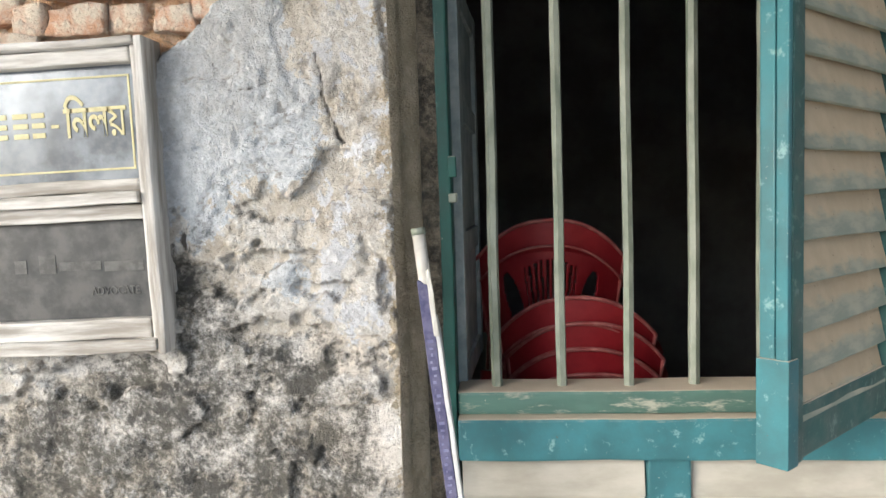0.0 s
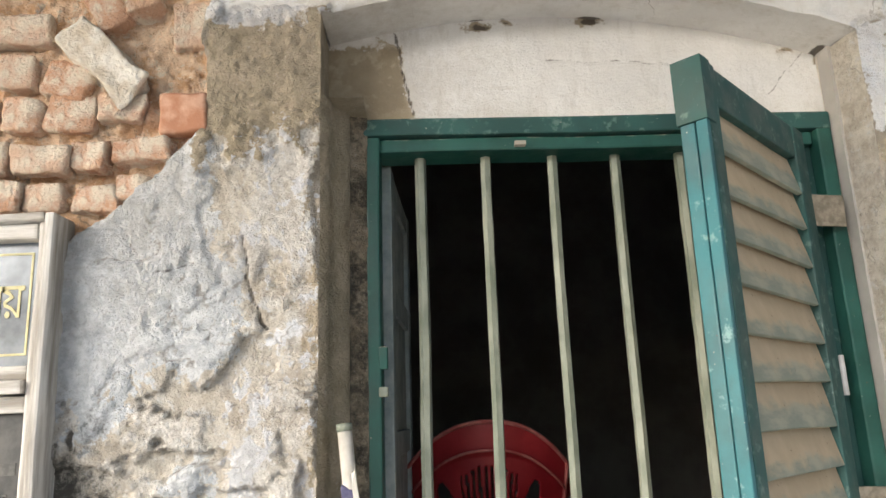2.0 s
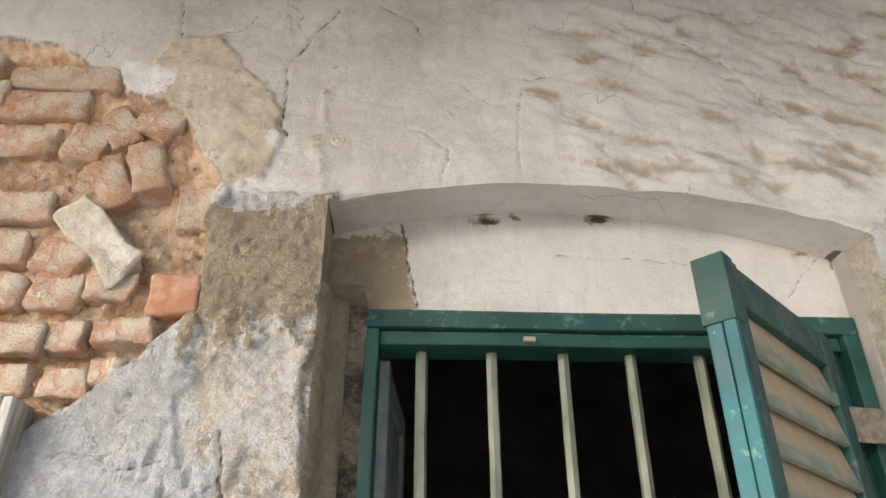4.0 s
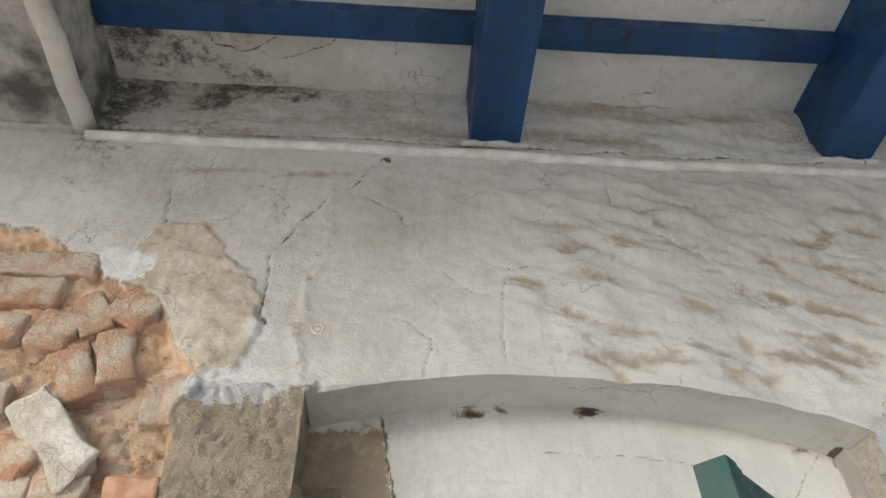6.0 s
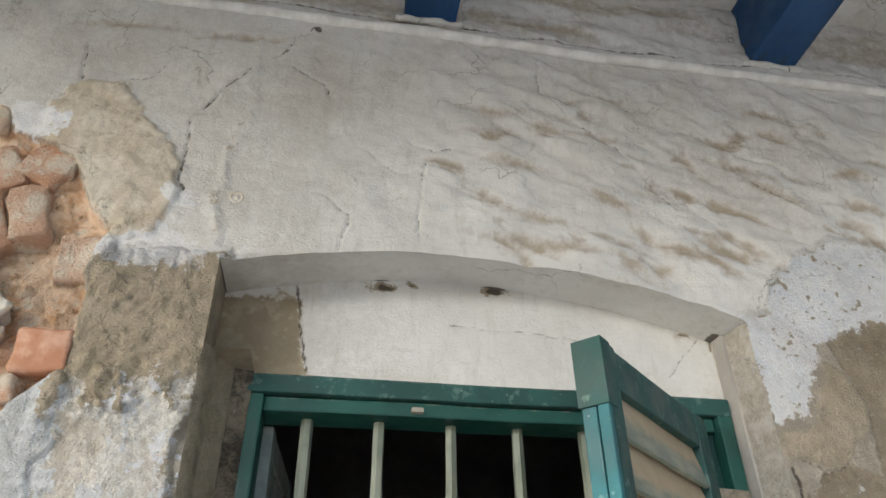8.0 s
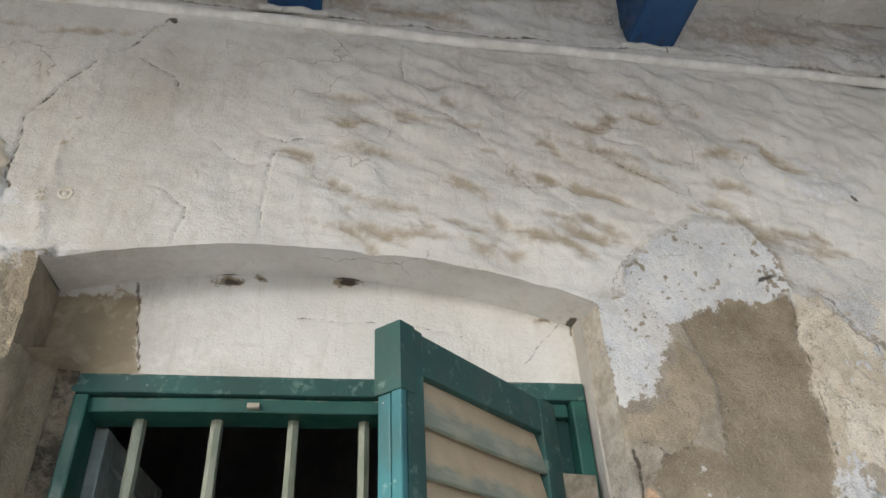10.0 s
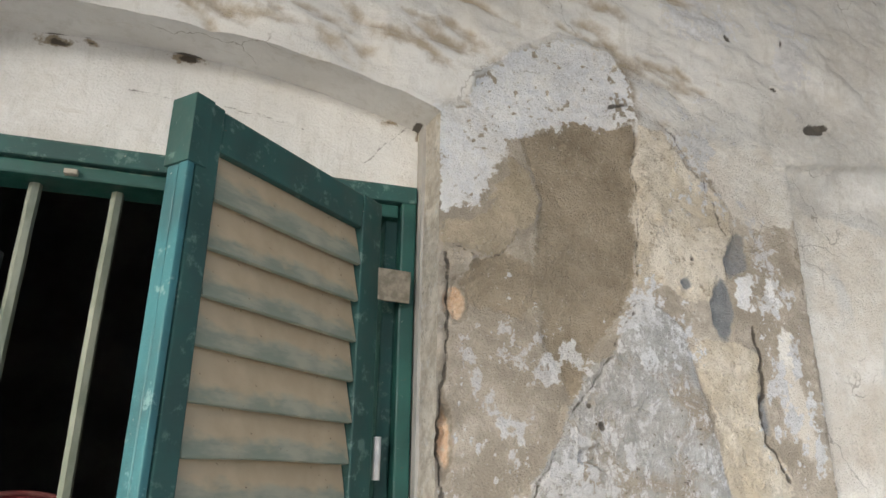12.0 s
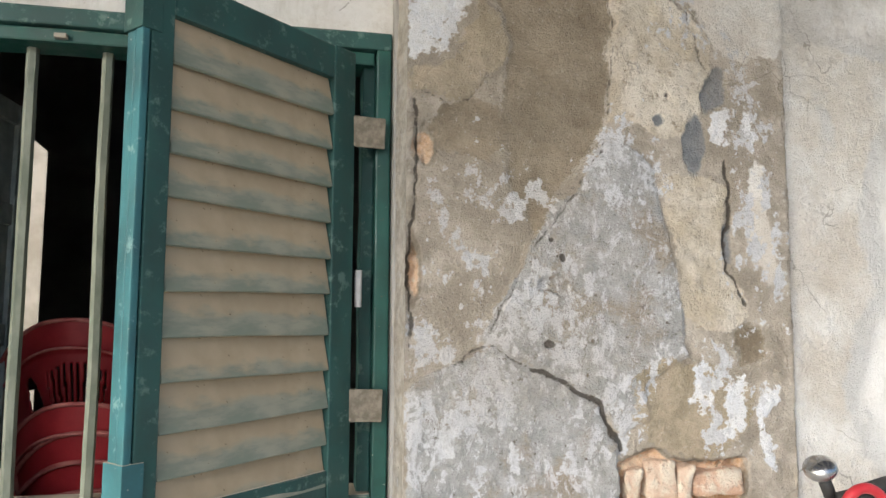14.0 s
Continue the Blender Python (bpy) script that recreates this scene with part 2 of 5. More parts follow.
def ceiling_mat():
    """Whitewash with long cracks and damp stains."""
    m = Mat("whitewashed_ceiling", 0.92)
    col = m.mix(m.step(m.noise(6, 6, 0.62), 0.36, 0.66), (0.64, 0.62, 0.58), (0.76, 0.745, 0.715))
    col = m.mix(m.step(m.noise(3.1, 6, 0.7), 0.60, 0.72, (0.0, 0.7)), col, (0.40, 0.38, 0.34))
    vor = m.n("ShaderNodeTexVoronoi")
    vor.feature = "DISTANCE_TO_EDGE"
    vor.inputs["Scale"].default_value = 4.2
    shift = m.n("ShaderNodeVectorMath")
    shift.operation = "MULTIPLY_ADD"
    wob = m.n("ShaderNodeTexNoise")
    wob.inputs["Scale"].default_value = 8.0
    m.t.links.new(m.co, wob.inputs["Vector"])
    m.t.links.new(wob.outputs["Color"], shift.inputs[0])
    shift.inputs[1].default_value = (0.3, 0.3, 0.3)
    m.t.links.new(m.co, shift.inputs[2])
    m.t.links.new(shift.outputs[0], vor.inputs["Vector"])
    crack = m.math("MULTIPLY", m.step(vor.outputs["Distance"], 0.006, 0.016, (1.0, 0.0)), m.step(m.noise(4.5, 4), 0.50, 0.60))
    col = m.mix(m.math("MULTIPLY", crack, 0.8), col, (0.10, 0.09, 0.07))
    col = m.mix(m.step(m.noise(38, 4, 0.7), 0.68, 0.76, (0.0, 0.7)), col, (0.20, 0.18, 0.15))
    m.bump(m.noise(24, 5), 0.3, 0.004)
    return m.done(col)


def simple(name, a, b, scale=20.0, rough=0.6, metal=0.0, stretch=None, bump=0.3, dist=0.002):
    m = Mat(name, rough, metal)
    col = m.mix(m.step(m.noise(scale, 6, 0.62, stretch), 0.36, 0.66), a, b)
    if bump:
        m.bump(m.noise(scale * 4, 4, 0.6, stretch), bump, dist)
    return m.done(col, m.step(m.noise(scale * 0.7, 4), 0.3, 0.7, (max(rough - 0.1, 0.03), min(rough + 0.1, 1.0))))


PLASTER = plaster()
BRICK = brick_mat()
CLAY = clay_mat()
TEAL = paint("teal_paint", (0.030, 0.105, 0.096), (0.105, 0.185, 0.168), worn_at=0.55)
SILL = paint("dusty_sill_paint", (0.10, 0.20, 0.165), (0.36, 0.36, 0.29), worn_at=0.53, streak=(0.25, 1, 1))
# faded turquoise, brighter than TEAL to paint in light on the shutter's end
CYAN = paint("faded_and_lit_turquoise_paint", (0.050, 0.19, 0.215), (0.19, 0.34, 0.34), worn_at=0.58)
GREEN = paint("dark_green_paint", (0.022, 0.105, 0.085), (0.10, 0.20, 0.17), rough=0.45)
SLAT = slat_mat()
BOARD = simple("dust_covered_board", (0.34, 0.315, 0.26), (0.47, 0.44, 0.375), 9, 0.85, stretch=(0.4, 1, 1))
BAR = simple("pale_green_bar_paint", (0.17, 0.195, 0.15), (0.31, 0.33, 0.27), 16, 0.6, stretch=(1, 1, 0.4))
RUST = simple("rusted_iron", (0.19, 0.165, 0.125), (0.33, 0.29, 0.23), 55, 0.8, 0.2)
BLUE = paint("blue_beam_paint", (0.012, 0.068, 0.20), (0.02, 0.035, 0.06), dust_on=False, rough=0.5, streak=(1, 0.25, 1), worn_at=0.565)
CEIL = ceiling_mat()
STAINED = simple("mould_stained_plaster", (0.11, 0.11, 0.10), (0.52, 0.51, 0.48), 7, 0.92, bump=0.6, dist=0.006)
LIME = simple("white_lime", (0.70, 0.69, 0.66), (0.90, 0.89, 0.87), 18, 0.9, bump=0.4, dist=0.003)
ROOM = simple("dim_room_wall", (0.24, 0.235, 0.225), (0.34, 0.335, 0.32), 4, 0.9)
FLOOR = simple("worn_cement_floor", (0.36, 0.345, 0.32), (0.46, 0.445, 0.42), 7, 0.8)
EARTH = simple("dry_ground", (0.36, 0.33, 0.28), (0.48, 0.45, 0.40), 3, 0.95)
LIMEROUGH = simple("rough_lime", (0.60, 0.52, 0.41), (0.82, 0.79, 0.72), 24, 0.95, bump=0.9, dist=0.008)
OLDWOOD = simple("weathered_wood", (0.30, 0.275, 0.24), (0.76, 0.745, 0.715), 30, 0.85, stretch=(1, 1, 0.10), bump=0.6)
OLDWOOD_LEVEL = simple("weathered_wood_level", (0.30, 0.275, 0.24), (0.76, 0.745, 0.715), 30, 0.85, stretch=(0.10, 1, 1), bump=0.6)
RED = simple("red_plastic", (0.24, 0.010, 0.016), (0.33, 0.020, 0.026), 10, 0.38, bump=0.05)
REDEDGE = simple("pale_red_edge", (0.30, 0.06, 0.055), (0.44, 0.16, 0.14), 25, 0.6, bump=0.1)
INNER = simple("grey_leaf_wood", (0.24, 0.29, 0.29), (0.42, 0.46, 0.45), 14, 0.6)
# pale blue-grey clouds in this black glass paint in the reflected sky
SHEENGLASS = simple("black_glass_sky_sheen", (0.07, 0.088, 0.115), (0.30, 0.34, 0.39), 7, 0.16, bump=0)
STONE = simple("black_stone", (0.03, 0.032, 0.034), (0.085, 0.085, 0.082), 22, 0.5)
GILT = simple("pale_gold_paint", (0.55, 0.50, 0.26), (0.68, 0.63, 0.38), 60, 0.6)
CUT = simple("engraved_grey", (0.075, 0.075, 0.072), (0.13, 0.13, 0.125), 60, 0.7)
PVC = simple("off_white_plastic", (0.50, 0.48, 0.43), (0.62, 0.60, 0.56), 30, 0.5)
PURPLE = simple("faded_purple_card", (0.045, 0.045, 0.11), (0.12, 0.115, 0.20), 45, 0.75)
LILAC = simple("pale_lilac_print", (0.13, 0.13, 0.24), (0.24, 0.24, 0.36), 40, 0.8)
CARD = simple("white_card", (0.50, 0.50, 0.50), (0.62, 0.62, 0.62), 30, 0.8)
CHROME = simple("dull_chrome", (0.45, 0.45, 0.46), (0.60, 0.60, 0.61), 30, 0.28, 1.0, bump=0.05)
BLACK = simple("black_rubber", (0.018, 0.018, 0.018), (0.035, 0.035, 0.035), 40, 0.6)
REDCOAT = simple("red_coated_cable", (0.42, 0.02, 0.03), (0.52, 0.04, 0.05), 40, 0.4, bump=0)

# ---- building blocks ----


def mesh_of(bm, mat, name="mesh"):
    me = bpy.data.meshes.new(name)
    bm.to_mesh(me)
    bm.free()
    me.materials.append(mat)
    return me


def smooth(me):
    me.polygons.foreach_set("use_smooth", [True] * len(me.polygons))
    return me


def part(name, bm, mat, parent=None, label="", m=None):
    ob = new(name, bm if isinstance(bm, bpy.types.Mesh) else mesh_of(bm, mat, name))
    ob.parent = parent
    if m is not None:
        ob.matrix_basis = m
    if label:
        ob["label"] = label
    return ob


def thing(name, label, category, m=None, group="", kind=""):
    ob = new(name)
    if m is not None:
        ob.matrix_world = m
    return tagged(ob, label, category, group, kind)


def box(x0, x1, y0, y1, z0, z1, bevel=0.0, bm=None, rough=0.0):
    own = bm or bmesh.new()
    v = bmesh.ops.create_cube(own, size=1.0, matrix=Matrix.LocRotScale(((x0 + x1) / 2, (y0 + y1) / 2, (z0 + z1) / 2), None, (x1 - x0, y1 - y0, z1 - z0)))["verts"]
    if bevel:
        edges = list({e for w in v for e in w.link_edges})
        bmesh.ops.bevel(own, geom=edges, offset=bevel, segments=2, affect="EDGES", profile=0.6)
    return own


def wavy(bm, cuts, amount, seed=0, scale=9.0):
    """Cuts a mesh along its length and moves its points a little, as old hand-made woodwork is."""
    bmesh.ops.subdivide_edges(bm, edges=[e for e in bm.edges if e.calc_length() > 0.12], cuts=cuts, use_grid_fill=True)
    for v in bm.verts:
        v.co += noise.noise_vector(v.co * scale + Vector((seed * 3.7, seed, 0))) * amount
    return bm


def tube(points, radius, sides=12, bm=None):
    """A round bar along points."""
    own = bm or bmesh.new()
    pts = [Vector(p) for p in points]
    rings = []
    for i, p in enumerate(pts):
        way = (pts[min(i + 1, len(pts) - 1)] - pts[max(i - 1, 0)]).normalized()
        side = way.orthogonal().normalized() if not rings else (side - way * side.dot(way)).normalized()
        up = way.cross(side)
        r = radius[i] if isinstance(radius, (list, tuple)) else radius
        rings.append([own.verts.new(p + r * (math.cos(a) * side + math.sin(a) * up)) for a in (2 * math.pi * k / sides for k in range(sides))])
    for a, b in zip(rings, rings[1:]):
        for k in range(sides):
            own.faces.new((a[k], a[(k + 1) % sides], b[(k + 1) % sides], b[k]))
    own.faces.new(rings[0][::-1])
    own.faces.new(rings[-1])
    return own


# ---- fields for the old wall ----


def vnoise(x, z, seed):
    ix, iz = np.floor(x).astype(np.int64), np.floor(z).astype(np.int64)
    fx, fz = x - ix, z - iz
    fx, fz = fx * fx * (3 - 2 * fx), fz * fz * (3 - 2 * fz)

    def h(a, b):
        n = (a * 374761393 + b * 668265263 + seed * 974634777) & 0xFFFFFFFF
        n = ((n ^ (n >> 13)) * 1274126177) & 0xFFFFFFFF
        return ((n ^ (n >> 16)) & 0xFFFF) / 65535.0

    top = h(ix, iz + 1) * (1 - fx) + h(ix + 1, iz + 1) * fx
    return (h(ix, iz) * (1 - fx) + h(ix + 1, iz) * fx) * (1 - fz) + top * fz


def fbm(x, z, size, octaves, seed):
    out, amp, total = 0.0, 1.0, 0.0
    for k in range(octaves):
        out = out + amp * vnoise(x / size * 2**k, z / size * 2**k, seed + 17 * k)
        total, amp = total + amp, amp * 0.55
    return out / total - 0.5


def blob(x, z, cx, cz, rx, rz, turn=0.0):
    """Metres inside (positive) an ellipse."""
    c, s = math.cos(radians(turn)), math.sin(radians(turn))
    u, v = (x - cx) * c + (z - cz) * s, (z - cz) * c - (x - cx) * s
    return (1 - np.sqrt((u / rx) ** 2 + (v / rz) ** 2 + 1e-9)) * min(rx, rz)


def blobs(x, z, rows):
    out = np.full(x.shape, -1.0)
    for row in rows:
        out = np.maximum(out, blob(x, z, *row))
    return out


def line(x, z, points, width):
    """Metres inside a thin crooked line."""
    far = np.full(x.shape, 9.0)
    for (ax, az), (bx, bz) in zip(points, points[1:]):
        t = np.clip(((x - ax) * (bx - ax) + (z - az) * (bz - az)) / ((bx - ax) ** 2 + (bz - az) ** 2), 0, 1)
        far = np.minimum(far, np.hypot(x - ax - t * (bx - ax), z - az - t * (bz - az)))
    return width - far


def area(x, z, points):
    """Metres inside a closed outline."""
    inside = np.zeros(x.shape, bool)
    for (ax, az), (bx, bz) in zip(points, points[1:] + points[:1]):
        if az != bz:
            inside ^= ((az > z) != (bz > z)) & (x < (bx - ax) * (z - az) / (bz - az) + ax)
    far = -line(x, z, points + points[:1], 0.0)
    return np.where(inside, far, -far)


def ease(v, width):
    t = np.clip(v / width * 0.5 + 0.5, 0, 1)
    return t * t * (3 - 2 * t)


W = 1.35                       # the wall's face
LEFT, RIGHT = -0.066, 0.925    # the opening


def arch(x):
    return 2.332 - 0.307 * (np.asarray(x) - 0.36) ** 2


BRICKWORK = [(-1.3, 2.72), (-0.69, 2.66), (-0.645, 2.654), (-0.57, 2.595), (-0.51, 2.583), (-0.484, 2.532), (-0.407, 2.50), (-0.348, 2.455), (-0.305, 2.367), (-0.257, 2.327), (-0.285, 2.254), (-0.272, 2.16), (-0.262, 2.07), (-0.34, 1.995), (-0.43, 1.905), (-0.50, 1.86), (-1.3, 1.84)]
DOME = [(0.92, 2.242), (0.994, 2.257), (0.997, 2.316), (1.073, 2.375), (1.181, 2.444), (1.288, 2.441), (1.338, 2.37), (1.351, 2.282), (1.275, 2.248), (1.2, 2.251), (1.117, 2.22), (1.066, 2.192), (1.045, 2.135), (1.006, 2.046), (0.92, 2.028)]
HOLLOW = [(1.335, 1.285), (1.40, 1.305), (1.46, 1.285), (1.53, 1.275), (1.595, 1.285), (1.60, 1.10), (1.34, 1.10)]


def wall_fields(x, z):
    """The layers of plaster and paint over the wall, in metres inside each, and how far the surface stands out."""
    wx = x + 0.075 * fbm(x, z, 0.15, 4, 3) + 0.035 * fbm(x, z, 0.04, 4, 4)
    wz = z + 0.075 * fbm(x, z, 0.15, 4, 41) + 0.035 * fbm(x, z, 0.04, 4, 42)
    fx, fz = x + 0.022 * fbm(x, z, 0.035, 4, 5), z + 0.022 * fbm(x, z, 0.035, 4, 43)
    hx, hz = 0.6 * x + 0.4 * wx + 0.4 * (fx - x), 0.6 * z + 0.4 * wz + 0.4 * (fz - z)
    dome = area(hx, hz, DOME)
    F = {}
    F["bare"] = np.maximum(area(fx, fz, BRICKWORK), area(fx, fz, HOLLOW))
    F["bare"] = np.maximum(F["bare"], blobs(fx, fz, [(0.955, 1.87, 0.022, 0.035), (0.94, 1.64, 0.010, 0.05)]))
    # crusted grey plaster, and the pale flakes of limewash that still hold on it
    left_side = np.minimum(-0.07 - wx, 2.06 - wz + 0.25 * (wx + 0.3))
    peak = area(hx, hz, [(1.317, 1.894), (1.358, 1.902), (1.405, 1.854), (1.427, 1.765), (1.453, 1.645), (1.476, 1.49), (1.383, 1.419), (1.394, 1.366), (1.336, 1.336), (1.292, 1.389), (1.182, 1.452), (1.096, 1.494), (1.065, 1.514), (1.096, 1.576), (1.151, 1.671), (1.184, 1.746), (1.252, 1.803)])
    foot = area(fx, fz, [(0.93, 1.43), (1.01, 1.47), (1.09, 1.50), (1.18, 1.455), (1.29, 1.39), (1.335, 1.30), (1.34, 0.9), (0.93, 0.9)])
    bits = blobs(wx, wz, [(1.02, 1.74, 0.035, 0.08), (1.09, 1.72, 0.055, 0.10), (1.0, 1.56, 0.07, 0.11), (1.57, 1.42, 0.05, 0.09)])
    F["stucco"] = np.maximum(peak, foot)
    F["grey"] = left_side
    gx, gz = x + 2.2 * (fx - x) + 0.3 * (wx - x), z + 2.2 * (fz - z) + 0.3 * (wz - z)
    fallen = area(gx, gz, [(-0.335, 1.60), (-0.31, 1.64), (-0.28, 1.635), (-0.262, 1.61), (-0.222, 1.63), (-0.185, 1.695), (-0.15, 1.702), (-0.125, 1.665), (-0.15, 1.615), (-0.19, 1.595), (-0.22, 1.575), (-0.27, 1.585), (-0.30, 1.565)])
    peel = blobs(gx, gz, [(-0.44, 1.465, 0.065, 0.026), (-0.29, 1.50, 0.08, 0.014, 10), (-0.20, 1.45, 0.06, 0.016), (-0.30, 1.37, 0.10, 0.018), (-0.62, 1.29, 0.12, 0.03), (1.21, 1.62, 0.025, 0.02)])
    peel = np.maximum(peel, fallen)
    peel = np.maximum(peel, np.minimum(0.10 * (fbm(x, z, 0.085, 5, 91) - 0.145), np.where(x < 0, 1.60 - z, -1.0)))
    hold = fbm(x, z, 0.075, 6, 29) + 0.35 * fbm(x, z, 0.3, 2, 30)
    worn = blobs(wx, wz, [(-0.19, 1.315, 0.11, 0.045, -8), (-0.64, 1.31, 0.16, 0.04), (-0.15, 1.16, 0.09, 0.07)])
    F["flake"] = np.minimum(np.minimum(F["grey"], 0.003 - np.maximum(peel, worn)), 0.07 * (hold + 0.04))
    crust = np.maximum(area(gx, gz, [(-0.62, 1.245), (-0.58, 1.27), (-0.50, 1.262), (-0.435, 1.235), (-0.44, 1.20), (-0.50, 1.175), (-0.55, 1.165), (-0.60, 1.20)]), area(gx, gz, [(-1.3, 1.37), (-0.47, 1.40), (-0.455, 1.31), (-0.475, 1.285), (-0.50, 1.315), (-0.545, 1.325), (-0.60, 1.335), (-0.72, 1.31), (-1.3, 1.29)]))
    F["flake"] = np.maximum(F["flake"], crust)
    F["blue"] = blobs(wx, wz, [(-0.34, 1.95, 0.11, 0.15), (-0.42, 1.76, 0.12, 0.20), (-0.28, 1.74, 0.10, 0.10), (-0.45, 1.58, 0.06, 0.07), (-0.28, 1.475, 0.04, 0.03)])
    F["blue"] = np.maximum(F["blue"], area(wx, wz, [(-0.36, 2.76), (-0.20, 2.72), (-0.15, 2.52), (-0.20, 2.50), (-0.31, 2.63)]) - 0.004)
    F["blue"] = np.minimum(F["blue"], 0.003 - peel)
    F["pale"] = np.maximum(np.maximum(x - 1.712, worn), blobs(wx, wz, [(1.62, 2.20, 0.12, 0.12), (1.64, 1.75, 0.03, 0.12), (1.30, 2.5, 0.2, 0.1)]))
    low_edge = 2.285 - 0.14 * ease(x - 0.45, 0.15) + 0.115 * ease(x - 1.30, 0.06)
    F["upper"] = np.clip(wz - low_edge - 0.30 * np.clip(-0.27 - wx, 0, 1), -0.2, 0.2)
    F["upper"] = np.minimum(F["upper"], np.where(x > 0.9, -np.maximum(dome, area(hx, hz, [(0.9, 2.2), (1.05, 2.22), (1.34, 2.27), (1.33, 1.9), (0.9, 1.9)])), 1.0))
    soft = ease(x - 1.30, 0.10)
    F["upper"] = F["upper"] * (1 - 0.86 * soft)
    limed = ease(F["upper"], 0.012) * (1 - soft) + soft * ease(wz - 2.245, 0.12)
    F["upper"] = np.maximum(F["upper"], 0.3 * blobs(wx, wz, [(1.95, 2.19, 0.25, 0.07), (2.06, 1.42, 0.22, 0.27), (1.98, 1.75, 0.10, 0.20), (1.80, 1.95, 0.02, 0.05)]))
    F["cement"] = np.minimum(np.minimum(fx + 0.275, -0.05 - x), np.minimum(2.292 - z + 0.012 * fbm(x, z, 0.06, 3, 9), 0.4 * (wz - 2.03 + 0.30 * fbm(x, z, 0.03, 5, 10))))
    F["cement"] = np.maximum(F["cement"], blobs(wx, wz, [(-0.078, 1.5, 0.008, 0.6), (1.49, 1.39, 0.13, 0.09)]))
    lifted = area(fx, fz, [(0.93, 2.024), (1.011, 2.041), (1.05, 2.124), (1.064, 2.161), (1.108, 2.137), (1.129, 2.075), (1.116, 2.029), (1.068, 1.992), (1.033, 1.958), (0.991, 1.963), (0.93, 1.967)])
    F["cement"] = np.maximum(F["cement"], lifted)
    F["dark"] = area(hx, hz, [(1.09, 2.20), (1.20, 2.265), (1.342, 2.267), (1.339, 2.157), (1.319, 2.012), (1.31, 1.914), (1.24, 1.82), (1.17, 1.70), (1.12, 1.83), (1.10, 1.953), (1.13, 2.064), (1.109, 2.143)])
    F["dark"] = np.maximum(F["dark"], blobs(wx, wz, [(1.04, 1.90, 0.12, 0.06), (1.60, 1.52, 0.05, 0.05)]) - 0.015)
    F["cream"] = np.maximum(area(fx, fz, [(1.345, 2.27), (1.40, 2.265), (1.455, 2.19), (1.534, 2.127), (1.539, 2.069), (1.517, 1.962), (1.479, 1.914), (1.418, 1.911), (1.359, 1.941), (1.324, 1.934), (1.32, 2.075)]), area(fx, fz, [(1.428, 1.821), (1.525, 1.837), (1.574, 1.816), (1.558, 1.714), (1.568, 1.647), (1.604, 1.603), (1.596, 1.547), (1.552, 1.519), (1.492, 1.536), (1.464, 1.59), (1.449, 1.7)]))
    F["cream"] = np.maximum(F["cream"], area(x + 1.9 * (fx - x) + 0.5 * (wx - x), z + 1.9 * (fz - z) + 0.5 * (wz - z), [(-0.425, 2.58), (-0.414, 2.66), (-0.367, 2.697), (-0.329, 2.682), (-0.239, 2.575), (-0.182, 2.504), (-0.156, 2.41), (-0.165, 2.348), (-0.241, 2.299), (-0.275, 2.24), (-0.34, 2.30), (-0.36, 2.42), (-0.43, 2.50)]))
    F["white"] = blobs(wx, wz, [(1.557, 1.925, 0.032, 0.038), (-0.115, 1.695, 0.024, 0.022), (-0.2, 2.30, 0.14, 0.026), (-0.15, 2.40, 0.03, 0.02), (-0.46, 2.56, 0.055, 0.045), (1.578, 1.40, 0.026, 0.075), (1.508, 1.445, 0.020, 0.045), (1.56, 1.345, 0.03, 0.014), (1.655, 1.33, 0.012, 0.05), (1.66, 1.40, 0.02, 0.03), (1.14, 1.76, 0.02, 0.03), (1.63, 1.93, 0.014, 0.04)])
    F["white"] = np.maximum(F["white"], np.minimum(dome, 0.06 * (fbm(x, z, 0.014, 4, 105) + 0.20 + 0.9 * np.clip(dome, 0, 0.2))))
    sparse = 0.10 * (fbm(x * 1.6, z * 0.8, 0.034, 5, 95) + 0.15 * fbm(x, z, 0.2, 2, 96) - 0.105)
    spots = blobs(wx, wz, [(-0.135, 1.50, 0.06, 0.13), (-0.13, 1.90, 0.06, 0.12)]) + 0.02
    spots = np.maximum(spots, np.maximum(bits, blobs(wx, wz, [(1.20, 1.62, 0.10, 0.14), (1.30, 1.45, 0.10, 0.06), (1.10, 1.36, 0.14, 0.08), (1.36, 1.86, 0.03, 0.06), (1.23, 1.35, 0.10, 0.06), (1.63, 1.75, 0.05, 0.2)])) + 0.015)
    F["fleck"] = np.minimum(sparse - 0.0015, spots)
    F["fleck"] = np.maximum(F["fleck"], np.minimum(line(fx, fz, [(1.10, 1.54), (1.17, 1.68), (1.25, 1.79), (1.31, 1.89), (1.36, 1.90), (1.42, 1.80)], 0.012), 0.12 * (fbm(x, z, 0.04, 4, 97) - 0.02)))
    F["fleck"] = np.maximum(F["fleck"], 0.3 * blobs(wx, wz, [(1.56, 2.58, 0.05, 0.04), (1.74, 2.52, 0.03, 0.06), (1.45, 2.33, 0.06, 0.03, -30), (1.50, 2.26, 0.02, 0.06)]))
    F["slate"] = blobs(fx, fz, [(1.503, 1.90, 0.024, 0.056), (1.546, 2.01, 0.026, 0.052, -15), (1.425, 1.945, 0.010, 0.011), (1.57, 1.70, 0.010, 0.04)])
